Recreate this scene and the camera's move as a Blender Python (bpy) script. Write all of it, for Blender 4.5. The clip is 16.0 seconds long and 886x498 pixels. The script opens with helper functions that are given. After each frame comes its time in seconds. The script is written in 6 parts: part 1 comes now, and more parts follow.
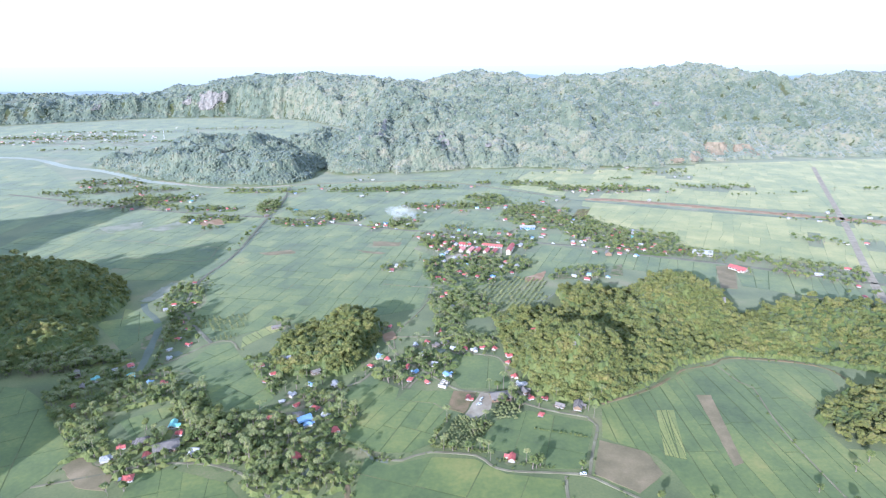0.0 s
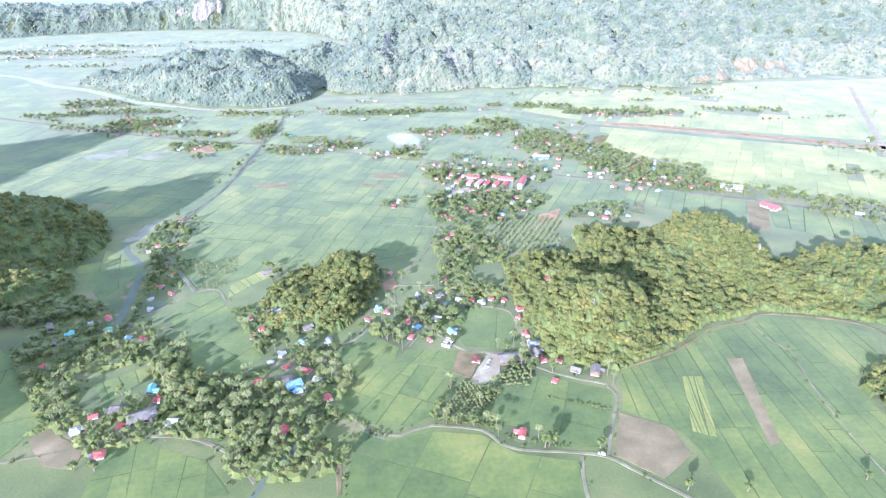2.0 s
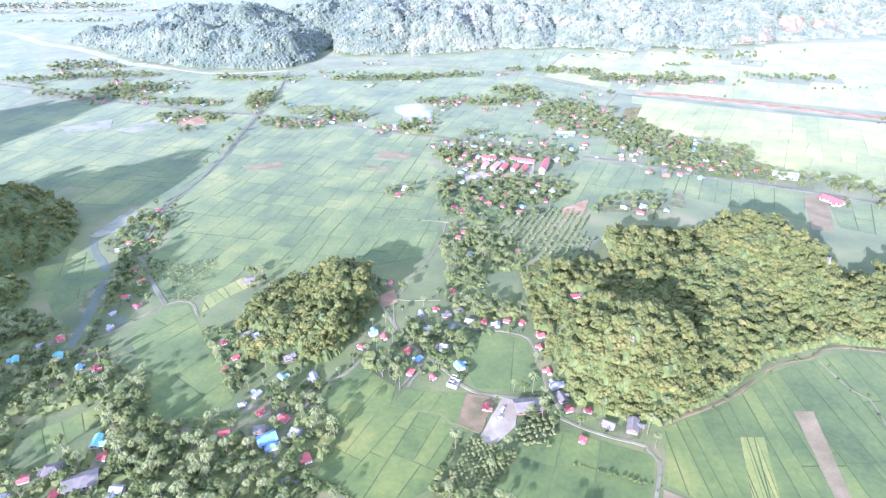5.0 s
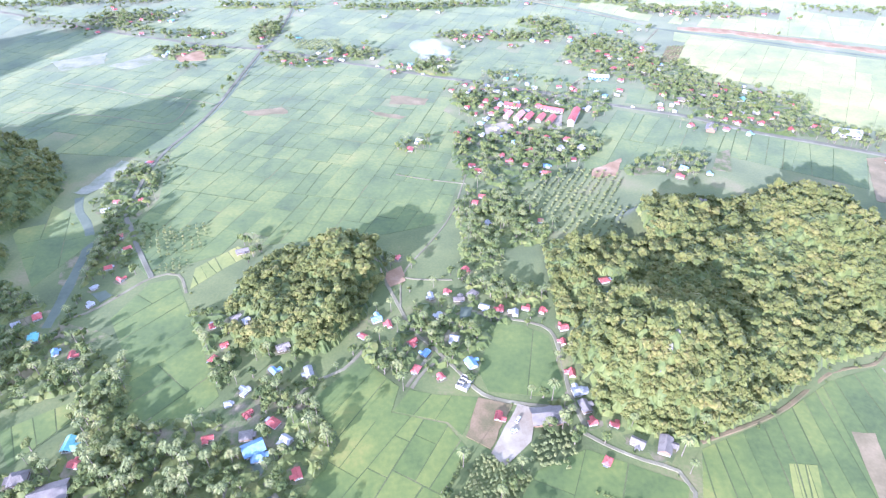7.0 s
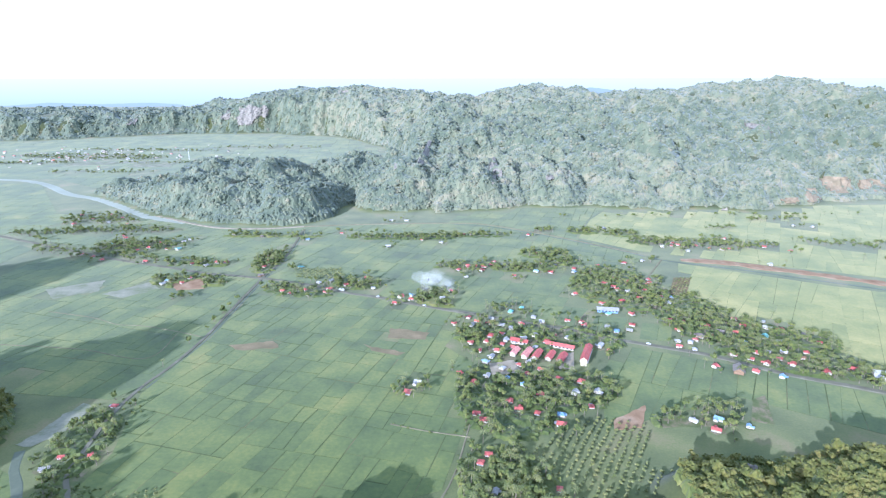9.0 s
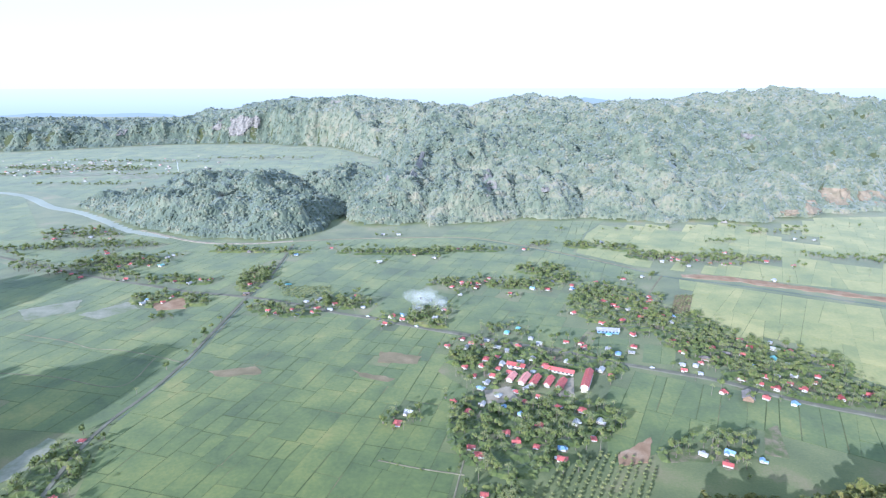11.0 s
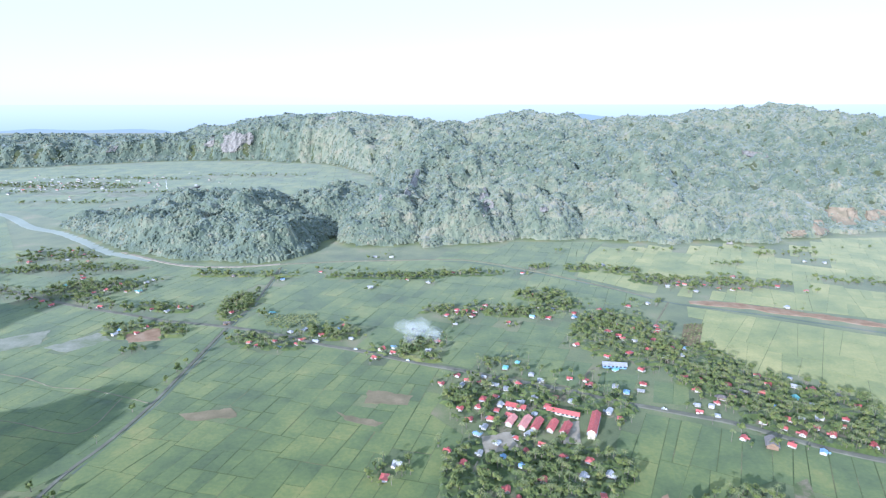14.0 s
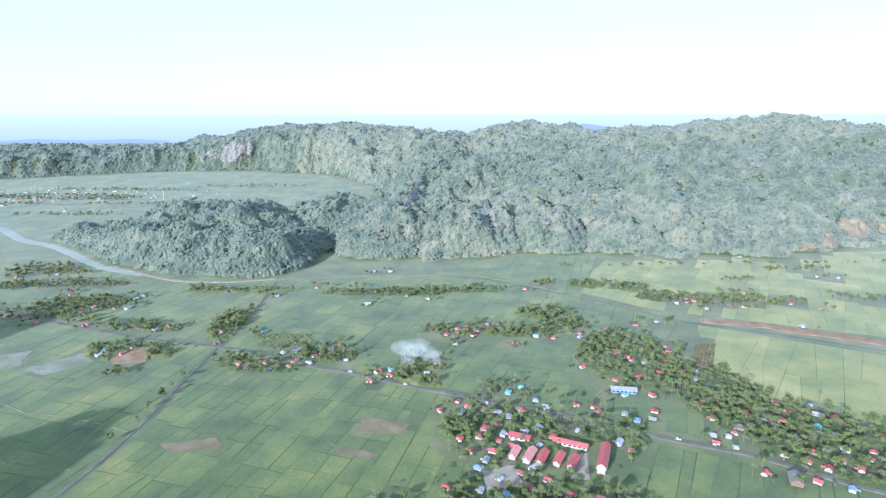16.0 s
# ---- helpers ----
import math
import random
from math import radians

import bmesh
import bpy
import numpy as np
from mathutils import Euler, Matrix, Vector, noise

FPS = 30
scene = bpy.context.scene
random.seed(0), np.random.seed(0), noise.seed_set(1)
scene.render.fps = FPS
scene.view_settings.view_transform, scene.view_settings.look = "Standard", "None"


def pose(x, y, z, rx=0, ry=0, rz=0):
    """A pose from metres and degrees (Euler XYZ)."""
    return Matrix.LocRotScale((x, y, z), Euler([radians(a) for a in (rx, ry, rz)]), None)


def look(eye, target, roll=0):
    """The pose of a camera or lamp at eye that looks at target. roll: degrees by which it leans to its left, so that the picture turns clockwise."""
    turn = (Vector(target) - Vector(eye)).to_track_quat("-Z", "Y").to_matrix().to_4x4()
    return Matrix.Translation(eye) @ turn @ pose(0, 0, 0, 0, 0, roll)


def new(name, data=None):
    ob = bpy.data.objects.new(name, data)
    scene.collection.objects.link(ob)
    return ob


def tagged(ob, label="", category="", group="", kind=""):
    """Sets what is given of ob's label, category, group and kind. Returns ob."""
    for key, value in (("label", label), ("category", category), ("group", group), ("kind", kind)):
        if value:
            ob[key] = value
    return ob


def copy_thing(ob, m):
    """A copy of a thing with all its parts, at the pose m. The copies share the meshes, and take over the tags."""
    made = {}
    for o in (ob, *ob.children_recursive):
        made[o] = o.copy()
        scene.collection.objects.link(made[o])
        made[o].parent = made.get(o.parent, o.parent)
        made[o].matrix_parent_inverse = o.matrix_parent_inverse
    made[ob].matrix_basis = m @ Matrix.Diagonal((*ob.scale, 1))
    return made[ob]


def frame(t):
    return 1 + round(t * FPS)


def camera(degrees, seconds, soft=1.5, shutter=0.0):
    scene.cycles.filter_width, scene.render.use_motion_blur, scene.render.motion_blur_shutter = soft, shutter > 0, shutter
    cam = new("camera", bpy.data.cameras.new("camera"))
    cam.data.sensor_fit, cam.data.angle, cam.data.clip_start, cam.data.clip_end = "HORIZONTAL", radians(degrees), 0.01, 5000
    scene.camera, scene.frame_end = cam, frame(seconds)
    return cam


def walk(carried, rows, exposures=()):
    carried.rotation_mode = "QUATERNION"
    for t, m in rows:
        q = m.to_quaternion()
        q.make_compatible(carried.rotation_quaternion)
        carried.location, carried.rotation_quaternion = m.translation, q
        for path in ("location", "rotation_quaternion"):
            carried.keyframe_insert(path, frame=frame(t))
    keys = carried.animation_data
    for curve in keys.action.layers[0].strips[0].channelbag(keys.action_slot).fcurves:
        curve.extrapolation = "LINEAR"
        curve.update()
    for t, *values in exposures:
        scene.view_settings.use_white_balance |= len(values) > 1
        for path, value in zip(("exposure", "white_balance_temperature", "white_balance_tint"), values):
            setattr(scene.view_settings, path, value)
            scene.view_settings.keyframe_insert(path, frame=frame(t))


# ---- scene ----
cam = camera(73.77, 16.0, soft=1.3, shutter=0.25)
PATH = [
    (0, look((-0.0, 0.0, 249.8), (7.40, 94.93, 219.25), -0.19)),
    (0.5, look((1.7, 14.6, 250.0), (8.23, 109.61, 219.44), -0.17)),
    (1, look((3.4, 29.2, 250.3), (9.74, 123.51, 217.79), -0.20)),
    (1.5, look((5.3, 43.8, 250.8), (11.30, 136.07, 212.71), -0.22)),
    (2, look((7.0, 58.6, 251.5), (12.66, 148.52, 208.02), -0.28)),
    (2.5, look((8.6, 73.5, 252.2), (13.91, 161.18, 204.48), -0.33)),
    (3, look((10.0, 88.0, 252.8), (15.21, 175.25, 204.25), -0.36)),
    (3.5, look((11.4, 102.6, 253.1), (16.48, 189.86, 204.47), -0.35)),
    (3.7, look((11.9, 108.5, 253.2), (17.06, 195.67, 204.51), -0.35)),
    (5.8, look((20.7, 168.2, 253.6), (22.12, 252.24, 199.45), -0.47)),
    (6, look((21.2, 174.1, 253.8), (22.55, 256.01, 196.45), -0.55)),
    (6.5, look((22.5, 188.9, 254.3), (23.65, 268.66, 194.06), -0.56)),
    (7, look((23.3, 203.7, 254.9), (22.69, 283.56, 194.64), -0.41)),
    (7.5, look((23.8, 219.1, 255.2), (22.74, 302.90, 200.68), -0.37)),
    (8, look((24.2, 234.3, 255.1), (23.07, 325.16, 213.36), -0.21)),
    (8.5, look((24.6, 248.3, 254.8), (23.36, 343.69, 224.93), -0.06)),
    (9, look((25.2, 260.5, 254.4), (23.95, 356.26, 225.61), -0.09)),
    (11.5, look((27.3, 297.5, 255.6), (27.11, 393.85, 228.80), -0.08)),
    (12, look((27.9, 305.2, 255.7), (27.77, 401.62, 229.37), -0.06)),
    (12.5, look((28.5, 312.8, 255.8), (28.74, 409.40, 229.83), -0.06)),
    (13, look((29.0, 320.6, 255.9), (29.20, 417.31, 230.24), -0.06)),
    (13.5, look((29.4, 328.4, 255.8), (29.59, 425.16, 230.61), -0.04)),
    (14, look((29.7, 336.1, 255.9), (29.97, 432.98, 231.07), -0.04)),
    (14.5, look((30.1, 343.6, 256.0), (30.26, 440.61, 231.51), -0.05)),
    (15, look((30.4, 351.1, 256.0), (30.59, 448.17, 231.91), -0.06)),
    (15.5, look((31.2, 358.7, 256.1), (31.32, 455.89, 232.43), -0.05)),
    (16, look((32.1, 366.4, 256.3), (32.07, 463.66, 233.01), -0.05)),
]
EXPOSURES = [(0, 2.3, 4900, 21), (1, 2.4, 4900, 22), (2, 2.85, 4880, 25), (3.5, 2.94, 4840, 30), (7, 3.08, 4830, 34), (8, 2.9, 4850, 30), (8.5, 2.47, 4850, 22), (9, 2.27, 4850, 20), (11.5, 2.19, 4830, 19), (16, 2.07, 4800, 17)]
walk(cam, PATH, EXPOSURES)
# the two sheen weights paint pale distance haze onto leaves and fields
SKY_STRENGTH, SUN_STRENGTH, SEA_GLOW, LEAF_HAZE_SHEEN, FIELD_HAZE_SHEEN = 0.15, 2.1, 0.25, 0.25, 0.125

# ---------------------------------------------------------------- light
SUN_TO = Vector((-0.55, -0.835, 0.0)).normalized()      # where the low morning sun stands, over the ground
SUN_ELEV = radians(17.5)

world = bpy.data.worlds.new("sky")
scene.world = world
world.use_nodes = True
wn = world.node_tree
wn.nodes.clear()
sky = wn.nodes.new("ShaderNodeTexSky")
sky.sky_type = "NISHITA"
sky.sun_disc = False
sky.sun_elevation = SUN_ELEV
sky.sun_rotation = math.atan2(SUN_TO.x, SUN_TO.y)
sky.altitude = 250
sky.air_density, sky.dust_density, sky.ozone_density = 1.0, 0.6, 1.0
bg = wn.nodes.new("ShaderNodeBackground")
bg.inputs["Strength"].default_value = SKY_STRENGTH
wout = wn.nodes.new("ShaderNodeOutputWorld")
veil = wn.nodes.new("ShaderNodeMix")        # a thin even veil of high cloud before the blue
veil.data_type = "RGBA"
veil.inputs[0].default_value = 0.9
wn.links.new(sky.outputs[0], veil.inputs[6])
veil.inputs[7].default_value = (1.50, 1.70, 1.82, 1)
wn.links.new(veil.outputs[2], bg.inputs[0])
wn.links.new(bg.outputs[0], wout.inputs[0])

sun_data = bpy.data.lights.new("sun", "SUN")
sun_data.energy, sun_data.angle, sun_data.color = SUN_STRENGTH, radians(0.5), (1.0, 0.93, 0.82)
sun = new("sun", sun_data)
sun_dir = Vector((SUN_TO.x * math.cos(SUN_ELEV), SUN_TO.y * math.cos(SUN_ELEV), math.sin(SUN_ELEV)))
sun.matrix_world = look(sun_dir * 900, (0, 0, 0))


# ---------------------------------------------------------------- materials
def material(name, ramp, scale=0.2, fine=3.0, rough=0.8, metal=0.0, bump=0.0, sheen=0.0, spec=0.3,
             island=0.0, per_object=0.0, stretch=(1, 1, 1), translucent=0.0, detail=4, contrast=1.0):
    """A surface whose colour runs along ramp [(position, (r, g, b)), ...] by coarse and fine noise, and by piece."""
    m = bpy.data.materials.new(name)
    m.use_nodes = True
    nt = m.node_tree
    nt.nodes.clear()
    N, L = nt.nodes.new, nt.links.new
    geo = N("ShaderNodeNewGeometry")
    mp = N("ShaderNodeMapping")
    mp.inputs["Scale"].default_value = stretch
    L(geo.outputs["Position"], mp.inputs[0])
    a, b = N("ShaderNodeTexNoise"), N("ShaderNodeTexNoise")
    a.inputs["Scale"].default_value, a.inputs["Detail"].default_value = scale, detail
    a.inputs["Roughness"].default_value = 0.5 if detail < 5 else 0.64
    b.inputs["Scale"].default_value, b.inputs["Detail"].default_value = fine, 3
    L(mp.outputs[0], a.inputs["Vector"])
    L(mp.outputs[0], b.inputs["Vector"])
    add = N("ShaderNodeMath")
    add.operation = "MULTIPLY_ADD"
    L(b.outputs[0], add.inputs[0])
    add.inputs[1].default_value = 0.45
    s = N("ShaderNodeMath")
    s.operation = "MULTIPLY_ADD"
    L(a.outputs[0], s.inputs[0])
    swing = contrast * (1.2 * (1 - island) * (1 - per_object) + 0.25)
    s.inputs[1].default_value = swing
    s.inputs[2].default_value = 0.28 - 0.5 * swing
    L(s.outputs[0], add.inputs[2])
    fac = add.outputs[0]
    for share, sock in ((island, geo.outputs["Random Per Island"]), (per_object, None)):
        if share:
            if sock is None:
                sock = N("ShaderNodeObjectInfo").outputs["Random"]
            q = N("ShaderNodeMath")
            q.operation = "MULTIPLY_ADD"
            L(sock, q.inputs[0])
            q.inputs[1].default_value = share
            r = N("ShaderNodeMath")
            r.operation = "SUBTRACT"
            L(fac, r.inputs[0])
            r.inputs[1].default_value = share * 0.5
            L(r.outputs[0], q.inputs[2])
            fac = q.outputs[0]
    cr = N("ShaderNodeValToRGB")
    el = cr.color_ramp.elements
    while len(el) < len(ramp):
        el.new(0.5)
    for e, (p, c) in zip(el, ramp):
        e.position, e.color = p, (*c, 1)
    L(fac, cr.inputs[0])
    bs = N("ShaderNodeBsdfPrincipled")
    L(cr.outputs[0], bs.inputs["Base Color"])
    bs.inputs["Roughness"].default_value = rough
    bs.inputs["Metallic"].default_value = metal
    bs.inputs["Specular IOR Level"].default_value = spec
    # grazing sheen, which pales far surfaces in place of haze
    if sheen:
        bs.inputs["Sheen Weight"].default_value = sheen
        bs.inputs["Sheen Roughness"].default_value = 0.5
    if bump:
        bp = N("ShaderNodeBump")
        bp.inputs["Strength"].default_value = bump
        bp.inputs["Distance"].default_value = 0.3
        L(b.outputs[0], bp.inputs["Height"])
        L(bp.outputs[0], bs.inputs["Normal"])
    out = N("ShaderNodeOutputMaterial")
    if translucent:
        tr, mx = N("ShaderNodeBsdfTranslucent"), N("ShaderNodeMixShader")
        L(cr.outputs[0], tr.inputs[0])
        mx.inputs[0].default_value = translucent
        L(bs.outputs[0], mx.inputs[1])
        L(tr.outputs[0], mx.inputs[2])
        L(mx.outputs[0], out.inputs[0])
    else:
        L(bs.outputs[0], out.inputs[0])
    return m


def corrugated(name, light, dark, rough=0.45):
    """Painted corrugated sheet, faded and a little rusty, each roof its own tone."""
    m = material(name, [(0.1, dark), (0.5, tuple((p + q) / 2 for p, q in zip(light, dark))), (0.9, light)],
                 scale=0.35, fine=2.0, rough=rough, per_object=0.5, spec=0.4)
    nt = m.node_tree
    wv, bp, tc = nt.nodes.new("ShaderNodeTexWave"), nt.nodes.new("ShaderNodeBump"), nt.nodes.new("ShaderNodeTexCoord")
    wv.inputs["Scale"].default_value = 1.6
    nt.links.new(tc.outputs["Object"], wv.inputs["Vector"])
    nt.links.new(wv.outputs["Fac"], bp.inputs["Height"])
    bp.inputs["Strength"].default_value, bp.inputs["Distance"].default_value = 0.6, 0.1
    nt.links.new(bp.outputs[0], next(n for n in nt.nodes if n.type == "BSDF_PRINCIPLED").inputs["Normal"])
    return m



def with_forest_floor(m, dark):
    """Darkens the ground colour to forest floor where the ground climbs."""
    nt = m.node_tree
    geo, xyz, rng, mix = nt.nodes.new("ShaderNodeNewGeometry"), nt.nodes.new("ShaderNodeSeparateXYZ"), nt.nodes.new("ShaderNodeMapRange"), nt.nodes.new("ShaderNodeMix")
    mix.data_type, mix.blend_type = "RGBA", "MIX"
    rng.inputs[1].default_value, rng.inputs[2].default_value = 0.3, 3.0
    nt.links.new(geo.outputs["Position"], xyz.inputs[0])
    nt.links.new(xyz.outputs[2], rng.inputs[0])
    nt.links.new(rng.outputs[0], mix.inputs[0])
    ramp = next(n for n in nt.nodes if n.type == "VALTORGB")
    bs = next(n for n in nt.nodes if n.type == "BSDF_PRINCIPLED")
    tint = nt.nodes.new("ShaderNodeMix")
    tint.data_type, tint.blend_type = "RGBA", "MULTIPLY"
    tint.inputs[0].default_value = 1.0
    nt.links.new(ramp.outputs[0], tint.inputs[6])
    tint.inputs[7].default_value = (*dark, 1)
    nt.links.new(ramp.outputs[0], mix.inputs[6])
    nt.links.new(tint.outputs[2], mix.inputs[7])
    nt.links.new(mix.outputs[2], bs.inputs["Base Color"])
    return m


M_GROUND = material("grassland", [(0.1, (0.056, 0.069, 0.021)), (0.4, (0.089, 0.107, 0.030)), (0.62, (0.124, 0.136, 0.039)), (0.9, (0.198, 0.156, 0.074))],
                    scale=0.02, fine=0.6, rough=0.9, bump=0.4, sheen=FIELD_HAZE_SHEEN)
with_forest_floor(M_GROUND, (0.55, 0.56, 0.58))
M_RICE = material("rice_leaves", [(0.08, (0.049, 0.070, 0.018)), (0.32, (0.076, 0.103, 0.025)), (0.52, (0.101, 0.129, 0.029)), (0.74, (0.144, 0.162, 0.035)), (0.95, (0.204, 0.189, 0.046))],
                  scale=0.018, fine=0.35, rough=0.7, bump=0.3, sheen=FIELD_HAZE_SHEEN, island=0.27, spec=0.2, detail=9, contrast=1.55)
M_RICE_PALE = material("ripening_rice", [(0.1, (0.109, 0.136, 0.031)), (0.5, (0.203, 0.206, 0.048)), (0.9, (0.327, 0.283, 0.081))],
                       scale=0.016, fine=0.4, rough=0.75, bump=0.3, sheen=FIELD_HAZE_SHEEN, island=0.26, detail=9, spec=0.2, contrast=1.4)
M_BUND = material("grassy_bund", [(0.15, (0.050, 0.066, 0.020)), (0.55, (0.080, 0.096, 0.032)), (0.78, (0.15, 0.130, 0.06)), (0.95, (0.26, 0.20, 0.11))], scale=0.03, fine=0.9, rough=0.9, bump=0.3)
M_MUD = material("bare_mud", [(0.1, (0.12, 0.10, 0.05)), (0.5, (0.185, 0.145, 0.075)), (0.9, (0.27, 0.205, 0.115))], scale=0.06, fine=0.7, rough=0.75, bump=0.2)
M_EARTH = material("red_earth", [(0.1, (0.18, 0.105, 0.055)), (0.5, (0.26, 0.165, 0.092)), (0.9, (0.34, 0.245, 0.155))], scale=0.08, fine=0.9, rough=0.95, bump=0.4)
M_SCRUB = material("dry_scrub", [(0.1, (0.075, 0.082, 0.03)), (0.5, (0.15, 0.115, 0.055)), (0.9, (0.24, 0.16, 0.09))], scale=0.09, fine=1.2, rough=0.95, bump=0.5)
M_YARD = material("trodden_earth", [(0.15, (0.068, 0.092, 0.028)), (0.45, (0.105, 0.120, 0.045)), (0.66, (0.165, 0.142, 0.080)), (0.92, (0.25, 0.20, 0.13))], scale=0.12, fine=0.9, rough=0.95, bump=0.3)
M_ASPHALT = material("worn_asphalt", [(0.1, (0.115, 0.107, 0.075)), (0.6, (0.16, 0.15, 0.105)), (0.9, (0.22, 0.205, 0.145))], scale=0.08, fine=1.5, rough=0.95, spec=0.1)
M_LANE = material("pale_lane", [(0.1, (0.13, 0.115, 0.07)), (0.6, (0.19, 0.17, 0.105)), (0.9, (0.27, 0.24, 0.15))], scale=0.1, fine=1.5, rough=0.95, spec=0.1)
M_GRAVEL = material("gravel_yard", [(0.1, (0.20, 0.155, 0.10)), (0.6, (0.295, 0.25, 0.175)), (0.9, (0.38, 0.33, 0.24))], scale=0.12, fine=1.6, rough=0.95)
M_WATER = material("still_water", [(0.1, (0.07, 0.085, 0.055)), (0.6, (0.12, 0.135, 0.09)), (0.9, (0.18, 0.18, 0.12))], scale=0.02, fine=0.3, rough=0.5, spec=0.12)
# the reflected pale sky is put into the river's base colour, gloss kept low
M_RIVER = material("sky_pale_river_water", [(0.1, (0.26, 0.27, 0.21)), (0.9, (0.36, 0.37, 0.29))], scale=0.01, fine=0.2, rough=0.7, spec=0.12)
M_WET = material("flooded_field", [(0.1, (0.12, 0.15, 0.06)), (0.5, (0.22, 0.215, 0.145)), (0.9, (0.31, 0.295, 0.215))], scale=0.05, fine=0.4, rough=0.7, spec=0.12)
M_LEAF = material("broadleaf_leaves", [(0.1, (0.060, 0.088, 0.024)), (0.4, (0.113, 0.146, 0.037)), (0.65, (0.177, 0.200, 0.050)), (0.92, (0.285, 0.262, 0.076))],
                  scale=0.11, fine=0.5, rough=0.65, island=0.35, sheen=LEAF_HAZE_SHEEN * 0.6, translucent=0.35)
M_HILL_LEAF = material("hill_forest_leaves", [(0.08, (0.081, 0.103, 0.025)), (0.35, (0.152, 0.171, 0.041)), (0.6, (0.220, 0.222, 0.055)), (0.92, (0.330, 0.278, 0.087))],
                       scale=0.05, fine=0.4, rough=0.65, island=0.35, sheen=LEAF_HAZE_SHEEN * 0.5, translucent=0.45)
# distance haze is painted in: bluer, paler leaf colour and a bluish sheen
M_HAZED_FAR_LEAF = material("hazed_ridge_leaves", [(0.12, (0.079, 0.103, 0.066)), (0.42, (0.138, 0.164, 0.099)), (0.62, (0.204, 0.216, 0.129)), (0.9, (0.306, 0.267, 0.169))],
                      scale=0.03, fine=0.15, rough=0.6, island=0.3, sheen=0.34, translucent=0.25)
next(n for n in M_HAZED_FAR_LEAF.node_tree.nodes if n.type == "BSDF_PRINCIPLED").inputs["Sheen Tint"].default_value = (0.78, 0.85, 1.0, 1)
M_PALM = material("palm_fronds", [(0.1, (0.081, 0.106, 0.030)), (0.5, (0.165, 0.183, 0.057)), (0.9, (0.299, 0.270, 0.094))], scale=0.12, fine=0.8, rough=0.5, island=0.3, sheen=LEAF_HAZE_SHEEN * 0.4, translucent=0.15)
M_BARK = material("bark", [(0.1, (0.11, 0.085, 0.06)), (0.6, (0.20, 0.165, 0.125)), (0.9, (0.30, 0.26, 0.21))], scale=0.8, fine=5, rough=0.95, bump=0.5)
M_ROCK = material("limestone", [(0.1, (0.12, 0.11, 0.09)), (0.5, (0.20, 0.18, 0.15)), (0.9, (0.31, 0.28, 0.23))], scale=0.12, fine=0.5, rough=0.95, bump=0.8)
M_PLASTER = material("painted_plaster", [(0.1, (0.30, 0.27, 0.21)), (0.5, (0.43, 0.395, 0.32)), (0.9, (0.56, 0.53, 0.46))], scale=0.4, fine=2.5, rough=0.85, per_object=0.5)
M_CREAM = material("cream_plaster", [(0.1, (0.66, 0.55, 0.36)), (0.9, (0.80, 0.72, 0.54))], scale=0.3, fine=2, rough=0.85)
M_TIMBER = material("brown_timber", [(0.1, (0.12, 0.075, 0.045)), (0.9, (0.27, 0.18, 0.11))], scale=0.6, fine=4, rough=0.8)
M_CONCRETE = material("bare_concrete", [(0.1, (0.38, 0.36, 0.33)), (0.9, (0.58, 0.56, 0.52))], scale=0.4, fine=3, rough=0.9)
M_PANE = material("dark_glass", [(0.1, (0.03, 0.035, 0.04)), (0.9, (0.06, 0.065, 0.07))], rough=0.1, spec=0.6)
M_CUT = material("raw_earth_cut", [(0.1, (0.12, 0.105, 0.06)), (0.5, (0.21, 0.165, 0.105)), (0.9, (0.30, 0.23, 0.15))], scale=0.06, fine=0.4, rough=0.95, bump=0.5)
M_STEEL = material("galvanised_steel", [(0.1, (0.45, 0.46, 0.47)), (0.9, (0.62, 0.63, 0.64))], scale=0.5, fine=3, rough=0.45, metal=0.6)
M_TYRE = material("rubber", [(0.1, (0.015, 0.015, 0.015)), (0.9, (0.035, 0.035, 0.035))], rough=0.8)
M_CAR = material("car_paint", [(0.1, (0.62, 0.62, 0.61)), (0.9, (0.78, 0.78, 0.77))], rough=0.25, spec=0.5)
ROOFS = {
    "r": ("red", corrugated("red_roof_sheet", (0.56, 0.14, 0.115), (0.30, 0.065, 0.055))),
    "b": ("blue", corrugated("blue_roof_sheet", (0.32, 0.44, 0.56), (0.13, 0.24, 0.38))),
    "t": ("turquoise", corrugated("turquoise_roof_sheet", (0.26, 0.52, 0.47), (0.12, 0.34, 0.31))),
    "w": ("pale zinc", corrugated("zinc_roof_sheet", (0.46, 0.45, 0.43), (0.24, 0.23, 0.22), 0.5)),
    "g": ("grey-brown", corrugated("weathered_roof_sheet", (0.26, 0.225, 0.185), (0.12, 0.10, 0.085), 0.7)),
}
M_PINK = corrugated("faded_pink_roof_sheet", (0.70, 0.33, 0.27), (0.52, 0.20, 0.16))


